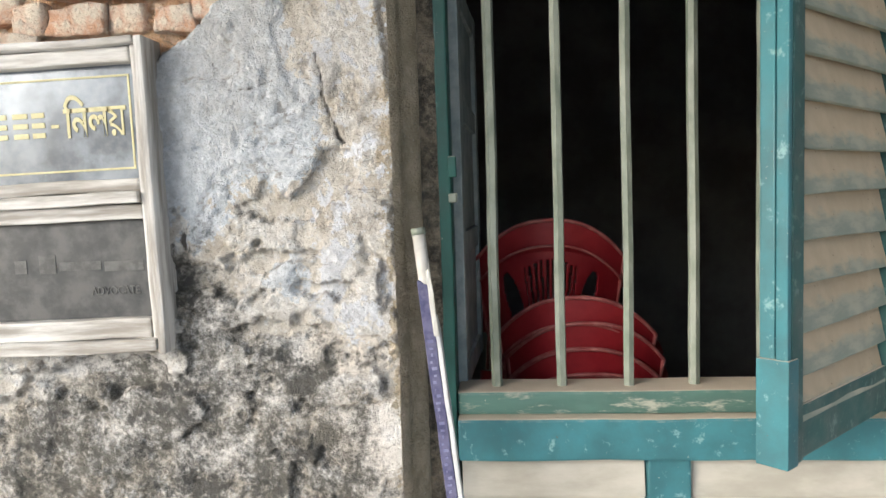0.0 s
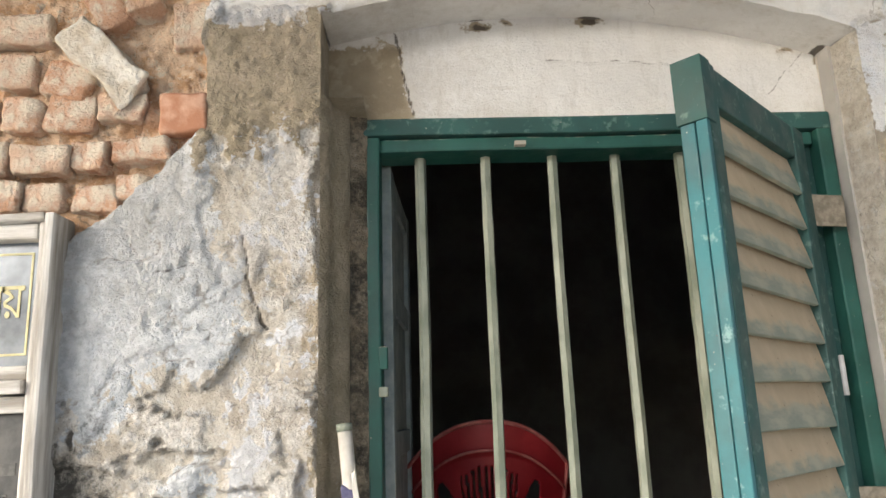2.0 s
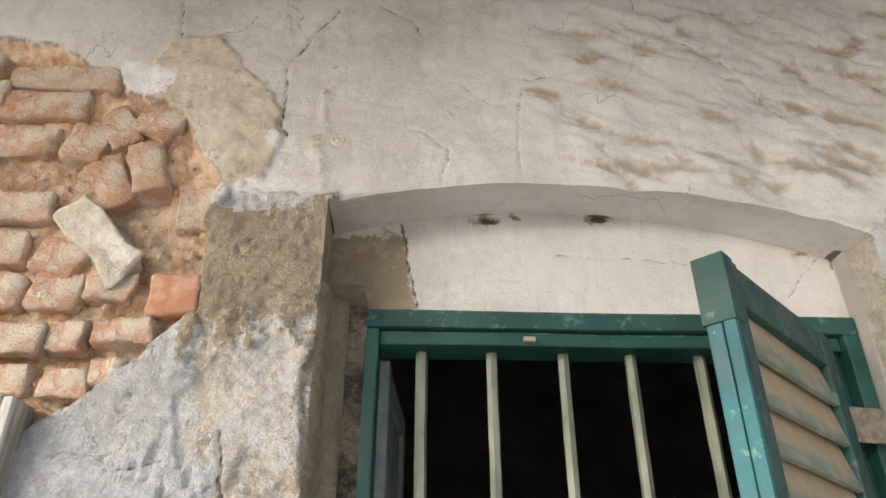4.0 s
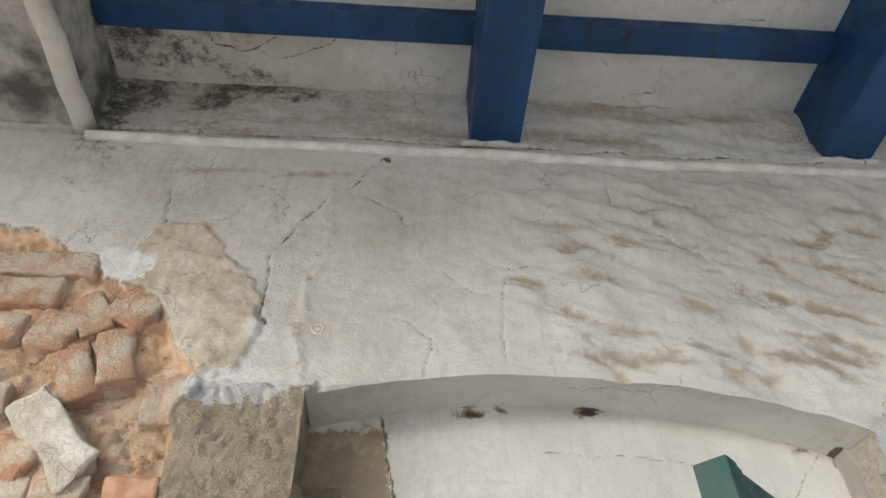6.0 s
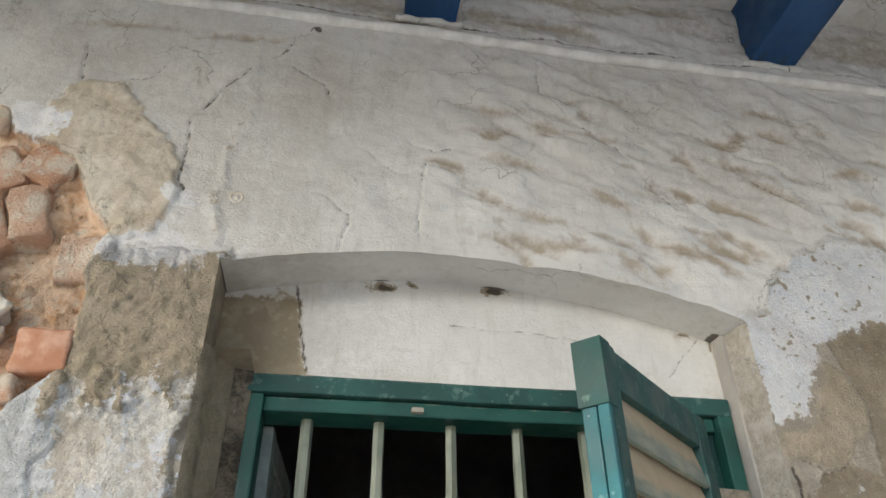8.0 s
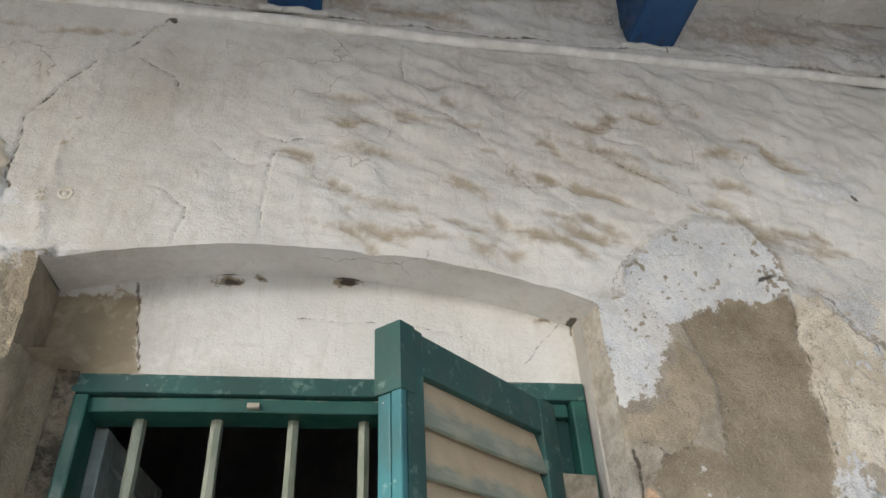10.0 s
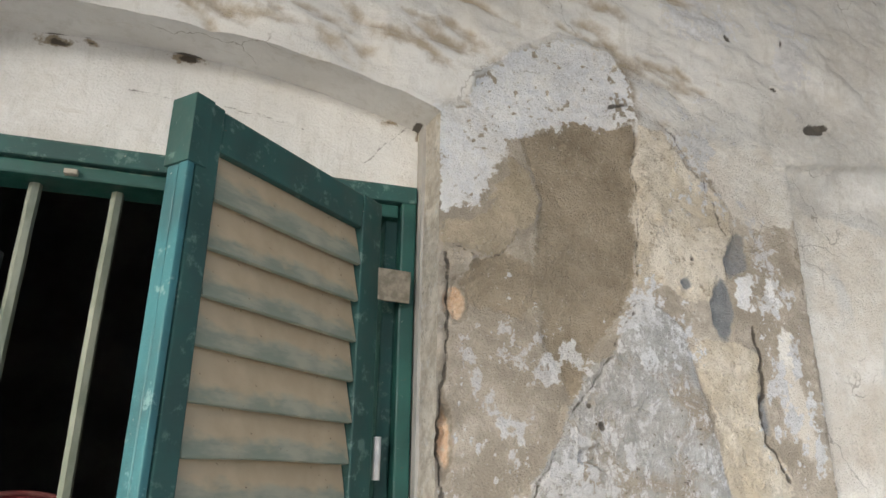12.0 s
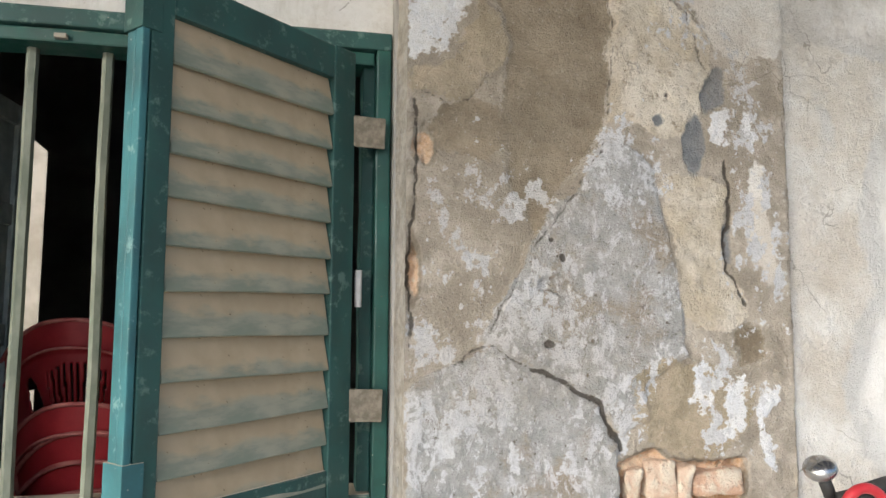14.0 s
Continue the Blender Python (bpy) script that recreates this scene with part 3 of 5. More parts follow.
    F["mould"] = blobs(wx, wz, [(-0.40, 3.16, 0.05, 0.05), (-0.33, 3.19, 0.08, 0.02), (-0.58, 3.17, 0.06, 0.07), (-0.50, 1.17, 0.20, 0.14), (-0.44, 1.33, 0.09, 0.09), (-0.32, 1.26, 0.14, 0.07), (-0.68, 1.13, 0.12, 0.11), (-0.28, 1.12, 0.14, 0.08), (-0.62, 3.12, 0.05, 0.16), (-0.47, 1.46, 0.03, 0.06)])
    F["mould"] = F["mould"] + np.where(z < 1.5, 0.030 * ease(1.25 - z, 0.12) * ease(-0.33 - x, 0.12) + 0.008, 0.0)
    F["mould"] = F["mould"] - 0.09 * ease(crust, 0.006)
    # hand-trowelled swells of the limewashed upper wall, with brown stain and painted shade in their hollows
    swell = fbm(x * 0.95 - z * 0.30 + 0.08 * fbm(x, z, 0.1, 3, 62), (z * 0.95 + x * 0.30) * 1.7 + 0.06 * fbm(x, z, 0.12, 2, 64), 0.115, 2, 61)
    side = ease(x - 0.30, 0.25)
    wipe = fbm(x * 0.95 - z * 0.32 + 0.10 * fbm(x, z, 0.12, 3, 62), (z * 0.95 + x * 0.32) * 2.6 + 0.10 * fbm(x, z, 0.10, 3, 64), 0.10, 3, 69)
    # brown follows the low side of the swells: stain plus painted shade
    F["stain_shade"] = np.minimum(0.09 * (-wipe - 0.165 - 0.20 * np.abs(fbm(x, z, 0.04, 3, 67))), blob(x, z, 0.90, 2.50, 0.62, 0.28) + 0.22 * fbm(x, z, 0.25, 3, 63))
    F["stain_shade"] = np.where(F["upper"] > 0, F["stain_shade"], -1.0)
    F["stain_shade"] = np.maximum(F["stain_shade"], blobs(fx, fz, [(0.505, 2.372, 0.045, 0.012, -20), (0.495, 2.574, 0.05, 0.010, -8), (0.576, 2.676, 0.04, 0.010, -14), (0.70, 2.67, 0.035, 0.009, -6), (1.0, 2.627, 0.05, 0.008, -18), (1.086, 2.563, 0.055, 0.010, -27), (0.753, 2.42, 0.030, 0.010, -40), (0.89, 2.365, 0.055, 0.016, -38), (0.527, 2.374, 0.095, 0.010, -4), (0.54, 2.438, 0.045, 0.009, -8), (0.69, 2.497, 0.042, 0.013, -24), (0.704, 2.352, 0.03, 0.011, -26), (0.419, 2.488, 0.028, 0.009, -40), (0.976, 2.414, 0.028, 0.007, -30), (1.125, 2.80, 0.04, 0.006, -10), (0.446, 2.726, 0.035, 0.006, -4), (0.837, 2.378, 0.05, 0.012, -4), (1.29, 2.64, 0.04, 0.012, 12), (1.29, 2.545, 0.04, 0.012, -14), (-0.12, 2.86, 0.05, 0.006, 4), (-0.33, 2.86, 0.06, 0.005, 4)]) + 0.0005 + 0.008 * fbm(x, z, 0.02, 3, 98))
    # strip above the bead: dirty smears, with its grey shade painted in
    grime_shade = np.where(z > 2.965, 0.05 * fbm(x * 0.3, z * 1.6, 0.09, 4, 93) - 0.006, -1.0)
    F["stain_shade"] = np.maximum(F["stain_shade"], np.clip(grime_shade, -1, 0.012))
    F["crack"] = np.full(x.shape, -1.0)
    for wide, points in CRACK_AND_SHADE_LINES:
        F["crack"] = np.maximum(F["crack"], line(fx, fz, points, wide + 0.002 * fbm(x, z, 0.05, 2, 71)))
    # thin broken dark line just above the bead
    bead_line = line(x, z + 0.012 * np.clip(x + 0.2, 0, 1), [(-0.66, 2.999), (3.2, 2.999)], 0.0022) - 0.016 * np.clip(fbm(x, z, 0.14, 3, 88) - 0.02, 0, 1)
    F["crack"] = np.maximum(F["crack"], bead_line)
    F["crack"] = np.maximum(F["crack"], np.minimum(line(fx, fz, [(1.085, 1.535), (1.15, 1.66), (1.24, 1.785), (1.32, 1.90)], 0.0016), 0.03 * (fbm(x, z, 0.08, 3, 94) + 0.06)))
    # rim: painted edge shadow around flakes, peeled patches, cream and bare brick
    F["rim"] = np.where(F["flake"] < 0, 0.0016 - np.abs(F["flake"] + 0.0020) - 0.014 * np.clip(fbm(x, z, 0.07, 3, 73) + 0.05, 0, 1), -1.0)
    F["rim"] = np.maximum(F["rim"], 0.0020 - np.abs(crust + 0.002))
    F["rim"] = np.maximum(F["rim"], 0.0024 - np.abs(peel) - 0.012 * np.clip(fbm(x, z, 0.06, 3, 79) + 0.02, 0, 1))
    F["rim"] = np.maximum(F["rim"], 0.0018 - np.abs(F["cream"] + 0.0025) - 0.010 * (x > 1.0) * ease(x - 1.36, 0.03) - 0.016 * np.clip(fbm(x, z, 0.09, 3, 75) + 0.06, 0, 1))
    F["rim"] = np.maximum(F["rim"], 0.0030 - np.abs(F["bare"] + 0.002) - 0.012 * np.clip(fbm(x, z, 0.09, 3, 77), 0, 1))
    F["crack"] = np.maximum(F["crack"], blobs(fx, fz, [(1.800, 2.337, 0.030, 0.014, 25), (1.83, 2.35, 0.014, 0.008), (1.60, 2.54, 0.012, 0.010), (1.875, 2.764, 0.014, 0.022), (2.055, 2.765, 0.008, 0.03, 30), (2.127, 2.838, 0.02, 0.03), (1.741, 2.55, 0.004, 0.01), (1.70, 2.42, 0.006, 0.006), (1.30, 2.31, 0.03, 0.004, 30), (0.05, 2.925, 0.01, 0.008), (1.44, 2.0, 0.005, 0.005), (1.20, 1.70, 0.008, 0.006), (1.225, 1.665, 0.007, 0.008), (1.20, 1.50, 0.01, 0.008), (-0.45, 1.535, 0.006, 0.02)]))
    # relief
    out = 0.012 * fbm(x, z, 0.6, 3, 21) + 0.010 * fbm(x, z, 0.12, 3, 23)
    rough = 1.0 - 0.75 * ease(F["upper"], 0.05)
    out = out + rough * 0.007 * fbm(x, z, 0.03, 4, 25)
    out = out + limed * (0.006 + 0.022 * swell * (0.15 + 0.85 * side) + 0.012 * wipe * side + 0.014 * (0.25 + 0.75 * side) * fbm(x + 0.4 * z, z * 1.5, 0.075, 2, 99) - 0.004 * ease(F["stain_shade"], 0.012))
    out = out - 0.011 * ease(peel, 0.0025) * (x < 1.6) + 0.004 * ease(lifted, 0.004) + 0.009 * ease(crust, 0.004)
    out = out + 0.005 * ease(F["grey"], 0.010) + 0.008 * ease(F["stucco"], 0.008) + 0.0060 * ease(F["flake"], 0.002)
    out = out + ease(F["cement"], 0.02) * (x < -0.05) * (z > 1.93) * (0.013 + 0.024 * np.minimum(fbm(x, z, 0.015, 4, 65), 0.06) + 0.010 * fbm(x, z, 0.08, 3, 66)) + 0.0012 * ease(F["white"], 0.008)
    out = out + (0.008 - 0.004 * (x > 1.0) + 0.012 * fbm(x, z, 0.03, 4, 107)) * ease(F["cream"], 0.007) - 0.006 * ease(F["dark"], 0.010) - 0.006 * ease(F["slate"], 0.006)
    bare = ease(F["bare"], 0.007)
    out = out * (1 - bare) + bare * (-0.022 + 0.050 * fbm(x, z, 0.055, 6, 33) + 0.032 * np.abs(fbm(x, z, 0.022, 4, 34)))
    out = out - 0.006 * ease(F["crack"], 0.004)
    out = out - 0.018 * ease(x - 1.712, 0.006) * ease(2.235 + 0.12 * (x - 1.71) - z, 0.006)
    return F, out


CRACK_AND_SHADE_LINES = [
    (0.0009, [(-0.08, 2.764), (-0.13, 2.69), (-0.173, 2.596)]),
    (0.0021, [(-0.173, 2.596), (-0.174, 2.479), (-0.156, 2.426)]),
    (0.0009, [(0.081, 2.456), (0.151, 2.406), (0.137, 2.325)]),
    (0.0007, [(0.299, 2.562), (0.284, 2.418), (0.291, 2.355)]),
    (0.0013, [(-0.422, 2.793), (-0.397, 2.654)]),
    (0.0011, [(-0.335, 2.70), (-0.275, 2.713), (-0.256, 2.75)]),
    (0.0011, [(0.046, 2.933), (0.004, 2.877), (-0.035, 2.805)]),
    (0.0015, [(0.004, 2.789), (0.074, 2.751), (0.094, 2.71)]),
    (0.0008, [(0.563, 2.904), (0.559, 2.803), (0.656, 2.698), (0.721, 2.65), (0.835, 2.499)]),
    (0.0017, [(1.034, 2.594), (1.104, 2.55), (1.149, 2.513)]),
    (0.0011, [(0.261, 2.606), (0.313, 2.586), (0.355, 2.599)]),
    (0.0007, [(0.179, 2.57), (0.234, 2.521), (0.291, 2.523)]),
    # painted shadow line of a plaster ledge
    (0.0030, [(-0.195, 1.86), (-0.175, 1.75), (-0.145, 1.705)]),
    (0.0016, [(1.335, 2.26), (1.328, 2.1), (1.322, 1.95)]),
    (0.0012, [(1.40, 2.30), (1.47, 2.20), (1.51, 2.10), (1.53, 2.05)]),
    (0.0050, [(1.16, 1.455), (1.18, 1.45), (1.24, 1.42), (1.29, 1.39), (1.335, 1.31)]),
    (0.0018, [(1.01, 1.465), (1.05, 1.49), (1.09, 1.505), (1.16, 1.455)]),
    (0.0040, [(1.57, 1.86), (1.575, 1.76), (1.565, 1.66), (1.60, 1.58)]),
    (0.0012, [(1.715, 2.21), (1.705, 1.86), (1.712, 1.5), (1.708, 1.1)]),
    (0.0012, [(0.95, 1.97), (1.0, 1.955), (1.05, 1.97), (1.08, 2.01)]),
    (0.0030, [(0.935, 1.95), (0.945, 1.78), (0.93, 1.66), (0.935, 1.5)]),
    (0.0010, [(-0.31, 1.28), (-0.20, 1.325), (-0.09, 1.315)]),
    (0.0010, [(-0.43, 1.98), (-0.385, 1.85), (-0.34, 1.80), (-0.27, 1.82)]),
]


FIELD_NAMES = [row[0] for row in LAYERS] + ["mould", "stain_shade", "rim", "crack"]


class Sheets:
    """Grids of points gathered into one mesh, each with the layers of its surface."""

    def __init__(self):
        self.co, self.faces, self.at, self.count = [], [], {n: [] for n in FIELD_NAMES}, 0

    def add(self, X, Y, Z, F, flip=False):
        r, c = X.shape
        self.co.append(np.stack([X, Y, Z], -1).reshape(-1, 3))
        i = (np.arange(r - 1)[:, None] * c + np.arange(c - 1)[None]).ravel() + self.count
        quad = np.stack([i, i + 1, i + c + 1, i + c], -1)
        self.faces.append(quad[:, ::-1] if flip else quad)
        for n in FIELD_NAMES:
            v = F.get(n, -1.0)
            self.at[n].append(np.clip(np.broadcast_to(v, X.shape).ravel() * 50.0, -6, 6))
        self.count += r * c

    def mesh(self, name):
        co, faces = np.concatenate(self.co), np.concatenate(self.faces)
        me = bpy.data.meshes.new(name)
        me.vertices.add(len(co))
        me.vertices.foreach_set("co", co.ravel())
        me.loops.add(faces.size)
        me.loops.foreach_set("vertex_index", faces.ravel().astype(np.int32))
        me.polygons.add(len(faces))
        me.polygons.foreach_set("loop_start", np.arange(0, faces.size, 4, dtype=np.int32))
        me.update(calc_edges=True)
        for n in FIELD_NAMES:
            me.attributes.new(n, "FLOAT", "POINT").data.foreach_set("value", np.concatenate(self.at[n]).astype(np.float32))
        me.materials.append(PLASTER)
        return smooth(me)


def span(a, b, step):
    return np.linspace(a, b, max(2, round(abs(b - a) / step) + 1))


def build_wall():
    s = Sheets()
    step = 0.004
    for x0, x1, dx in ((-1.30, -0.80, 0.012), (-0.80, LEFT, step), (RIGHT, 2.15, step), (2.15, 3.2, 0.015)):
        X, Z = np.meshgrid(span(x0, x1, dx), span(0.98, TOP + 0.01, step))
        F, out = wall_fields(X, Z)
        s.add(X, W - out, Z, F)
    x = span(LEFT, RIGHT, step)
    v = np.linspace(0, 1, 235)[:, None]
    low = arch(x)[None]
    X, Z = np.broadcast_to(x[None], (235, len(x))), low + v * (TOP + 0.01 - low)
    F, out = wall_fields(X, Z)
    s.add(X, W - out, Z, F)
    edge = out[0]
    # soffit of the arch
    n = span(0, 1, 0.05)[:, None]
    Y = (W - edge)[None] * (1 - n) + 1.475 * n
    X2 = np.broadcast_to(x[None], Y.shape)
    Z2 = low + 0.004 * fbm(X2, Y, 0.05, 3, 51) * n * (1 - n) * 4 + 0.004 * n
    s.add(X2, Y, Z2, {"upper": np.full(Y.shape, 0.03), "stucco": 0.04 * fbm(X2 * 0.4, Y, 0.06, 4, 57), "stain_shade": 0.02 * fbm(X2 * 0.4, Y, 0.05, 4, 58) - 0.014, "crack": blobs(X2, Y, [(0.225, 1.462, 0.022, 0.007), (0.28, 1.462, 0.008, 0.005), (0.455, 1.462, 0.027, 0.009), (0.905, 1.45, 0.01, 0.03)])}, flip=True)
    # splayed cement return beside the frame, and the plain return at the other side
    for xa, xb, yb, names, flip, bend, za, zb in ((LEFT, -0.026, 1.437, ("cement", "dark"), False, 0.004, 0.98, 2.118), (LEFT, LEFT - 0.004, 1.475, ("cement", "dark"), False, 0.0, 2.118, 2.285), (RIGHT, 0.908, 1.47, ("grey", "flake"), True, 0.0, 0.98, 2.285)):
        Zs, N = np.meshgrid(span(za, zb, 0.006), span(0, 1, 0.06), indexing="ij")
        keep = Zs[:, :1] < float(arch(xa)) + 0.004
        Zs, N = Zs[keep[:, 0]], N[keep[:, 0]]
        _, o = wall_fields(np.full(Zs.shape, xa), Zs)
        Xs = xa + (xb - xa) * N + bend * np.sin(N * 9.0) + 0.006 * fbm(Zs, N * 0.1, 0.07, 3, 53) * N * (1 - N) * 4
        Ys = (W - o) * (1 - N) + yb * N
        s.add(Xs, Ys, Zs, {names[0]: np.full(Zs.shape, 0.05), names[1]: 0.03 * fbm(Zs, N * 0.1, 0.2, 3, 55) - 0.010, "mould": -0.075 + 0.04 * fbm(Zs, N, 0.15, 3, 58)}, flip=flip)
    Xc, Nc = np.meshgrid(span(-0.07, 0.008, 0.006), span(0, 1, 0.1))
    s.add(Xc, W + 0.004 + 0.115 * Nc, 2.117 + 0.004 * fbm(Xc, Nc * 0.1, 0.03, 2, 56), {"cement": np.full(Xc.shape, 0.05)})
    # the rough stony strip against the frame
    Zs, N = np.meshgrid(span(0.98, 2.118, 0.004), span(0, 1, 0.1), indexing="ij")
    s.add(-0.026 + 0.034 * N, 1.437 + 0.012 * N - 0.02 * fbm(Zs, N * 0.03, 0.03, 4, 59), Zs, {"dark": 0.02 * np.ones(Zs.shape), "cement": np.full(Zs.shape, 0.02), "mould": 0.05 * fbm(Zs, N * 0.03, 0.04, 3, 60), "grey": np.full(Zs.shape, -0.2)})
    ob = new("wall_north", s.mesh("wall_north"))
    # the body of the wall behind its plaster
    body = bmesh.new()
    for b in ((-1.6, -0.075, 1.42, 1.62, 0, TOP), (-0.075, -0.03, 1.44, 1.62, 0, 2.11), (-0.075, -0.03, 1.48, 1.62, 2.11, TOP), (0.91, 3.2, 1.42, 1.62, 0, TOP), (-0.03, 0.91, 1.48, 1.62, 2.12, TOP), (-1.6, LEFT, W, 1.42, 0, 0.98), (RIGHT, 3.2, W, 1.42, 0, 0.98), (-1.6, -1.30, W, 1.42, 0.98, TOP), (-3.2, -1.6, W, 1.62, 0, TOP), (3.2, 5.2, W, 1.62, 0, TOP)):
        box(*b, bm=body)
    part("wall_body", body, FLOOR, ob)
    return tagged(ob, "weathered plaster wall, peeling to bare brick", "wall", kind="structure")


WALL = build_wall()


def build_tympanum():
    s = Sheets()
    x = span(-0.10, 0.96, 0.004)
    v = np.linspace(0, 1, 60)[:, None]
    top = arch(x)[None] + 0.03
    X = np.broadcast_to(x[None], (60, len(x)))
    Z = 2.10 + v * (top - 2.10)
    fx, fz = X + 0.02 * fbm(X, Z, 0.05, 4, 81), Z + 0.02 * fbm(X, Z, 0.05, 4, 83)
    patch = area(fx, fz, [(-0.12, 2.275), (0.03, 2.285), (0.068, 2.27), (0.092, 2.135), (0.08, 2.09), (-0.12, 2.09)])
    crack = np.maximum(line(fx, fz, [(0.062, 2.31), (0.075, 2.22), (0.098, 2.13)], 0.0026), line(fx, fz, [(0.90, 2.30), (0.885, 2.25), (0.80, 2.16)], 0.0012))
    crack = np.maximum(crack, line(fx, fz, [(0.36, 2.245), (0.45, 2.235), (0.55, 2.24), (0.68, 2.215)], 0.0008))
    chips = blobs(fx, fz, [(0.232, 2.318, 0.024, 0.009, 4), (0.285, 2.323, 0.009, 0.006), (0.458, 2.326, 0.030, 0.011), (0.845, 2.255, 0.012, 0.006, -20), (0.915, 2.235, 0.010, 0.028)])
    crack = np.maximum(crack, chips - 0.003)
    out = 0.006 * fbm(X, Z, 0.2, 3, 85) - 0.006 * ease(patch, 0.006) - 0.003 * ease(crack, 0.003) + 0.0015 * fbm(X, Z, 0.04, 3, 87)
    s.add(X, 1.46 - out, Z, {"upper": np.full(X.shape, 0.1), "cement": patch, "stain_shade": np.minimum(patch - 0.004, 0.002), "dark": np.maximum(np.minimum(patch - 0.004, 0.05 * fbm(X, Z, 0.06, 4, 89) + 0.004), chips), "crack": crack})
    return tagged(new("wall_panel", s.mesh("wall_panel")), "whitewashed panel under the flat arch", "wall", kind="structure")


build_tympanum()


def build_cornice():
    """The rounded plaster bead that runs along under the beams and turns at the cross beam."""
    pts, rad = [], []
    for i in range(170):
        x = -0.655 + i * 0.0235
        pts.append((x, W - 0.010 + 0.003 * noise.noise((x * 5, 0, 0)), 2.955 + 0.008 * noise.noise((x * 2.2, 3, 0)) - 0.012 * min(1, max(0, x + 0.2))))
        rad.append(0.013 + 0.003 * noise.noise((x * 9, 1, 0)))
    bm = tube(pts, rad, 14)
    ob = new("trim", smooth(mesh_of(bm, LIME)))
    return tagged(ob, "rounded white plaster bead below the beams", "moulding", kind="structure")


build_cornice()

def build_ceiling_skin():
    """The whitewash of the ceiling next to the wall, with its long cracks, a peeled patch and mould in the corner."""
    s = Sheets()
    X, Y = np.meshgrid(span(-0.70, 2.3, 0.006), span(0.80, 1.40, 0.004))
    fx, fy = X + 0.03 * fbm(X, Y, 0.06, 4, 121), Y + 0.03 * fbm(X, Y, 0.06, 4, 122)
    crack = np.full(X.shape, -1.0)
    for wide, points in CEILING_CRACKS:
        crack = np.maximum(crack, line(fx, fy, points, wide + 0.002 * fbm(X, Y, 0.05, 2, 123)))
    peeled = area(fx, fy, [(-0.37, 1.175), (-0.296, 1.18), (-0.31, 1.225), (-0.35, 1.235)])
    mould = blobs(fx, fy, [(-0.58, 1.20, 0.09, 0.10), (-0.50, 1.26, 0.10, 0.05, -20), (-0.40, 1.20, 0.05, 0.02, -60), (-0.38, 1.29, 0.10, 0.02, 20), (-0.62, 1.05, 0.06, 0.2)]) + 0.02
    down = 0.006 * fbm(X, Y, 0.3, 3, 124) + 0.004 * fbm(X, Y, 0.08, 3, 125) - 0.004 * ease(crack, 0.003) - 0.005 * ease(peeled, 0.003)
    # the rim around the peeled patch is edge shadow put into the colour
    s.add(X, Y, TOP - 0.010 - down, {"upper": np.full(X.shape, 0.1), "cream": peeled, "crack": crack, "mould": mould - 0.055, "rim": 0.002 - np.abs(peeled)}, flip=True)
    return tagged(new("ceiling", s.mesh("ceiling_skin")), "cracked whitewash on the ceiling along the wall", "ceiling", kind="structure")


CEILING_CRACKS = [
    (0.0022, [(-0.413, 1.188), (-0.393, 1.225), (-0.326, 1.251), (-0.28, 1.232), (-0.241, 1.203)]),
    (0.0016, [(-0.281, 1.248), (-0.239, 1.267), (-0.165, 1.24), (-0.091, 1.197)]),
    (0.0020, [(0.06, 1.204), (0.063, 1.234), (0.054, 1.255)]),
    (0.0010, [(0.741, 1.224), (0.735, 1.31), (0.656, 1.333)]),
    (0.0012, [(0.86, 1.111), (0.908, 1.085), (0.964, 1.081), (0.989, 1.02)]),
    (0.0006, [(0.075, 1.269), (0.122, 1.342)]),
    (0.0016, [(0.581, 1.215), (0.602, 1.241)]),
    (0.0008, [(1.40, 1.16), (1.46, 1.20), (1.50, 1.17), (1.58, 1.22)]),
]
build_ceiling_skin()


def build_plug():
    """A round lime plug left in the wall."""
    bm = tube([(0.011 * math.cos(a), 0, 0.011 * math.sin(a)) for a in np.linspace(0, 2 * math.pi, 25)], 0.003, 8)
    bmesh.ops.create_uvsphere(bm, u_segments=10, v_segments=6, radius=0.006, matrix=Matrix.Diagonal((1, 0.5, 1, 1)))
    ob = new("wall_plug", smooth(mesh_of(bm, LIMEROUGH)))
    ob.matrix_world = pose(-0.060, W - 0.006, 2.419)
    return tagged(ob, "small round lime plug in the whitewashed wall", "wall plug")


build_plug()

# ceiling, cross beam, floor, ground
ceiling = new("ceiling", mesh_of(wavy(box(-3.2, 5.2, -1.15, 1.42, TOP, TOP + 0.12), 20, 0.004, 3, 3.0), CEIL))
tagged(ceiling, "whitewashed ceiling slab with hairline cracks", "ceiling", kind="structure")
cross = new("cross_beam", mesh_of(wavy(box(-1.02, -0.655, -1.15, 1.40, 3.0, TOP + 0.01, 0.01), 12, 0.004, 5), STAINED))
tagged(cross, "mould-stained plastered cross beam below the ceiling", "beam", kind="structure")
bead = new("trim", smooth(mesh_of(tube([(-0.672 + 0.003 * math.sin(i * 2.1), 1.35 - 0.06 * i, 2.995) for i in range(40)], 0.026, 12), CEIL)))
tagged(bead, "white plaster bead along the cross beam", "moulding", kind="structure")
floor = new("floor", mesh_of(wavy(box(-3.2, 5.2, -1.15, 1.36, -0.352, 0.0), 10, 0.002, 1), FLOOR))
tagged(floor, "worn cement veranda floor", "floor", kind="structure")
ground = new("ground", mesh_of(box(-400, 400, -400, 400, -0.6, -0.35), EARTH))
tagged(ground, "dry open ground before the veranda", "ground", kind="structure")

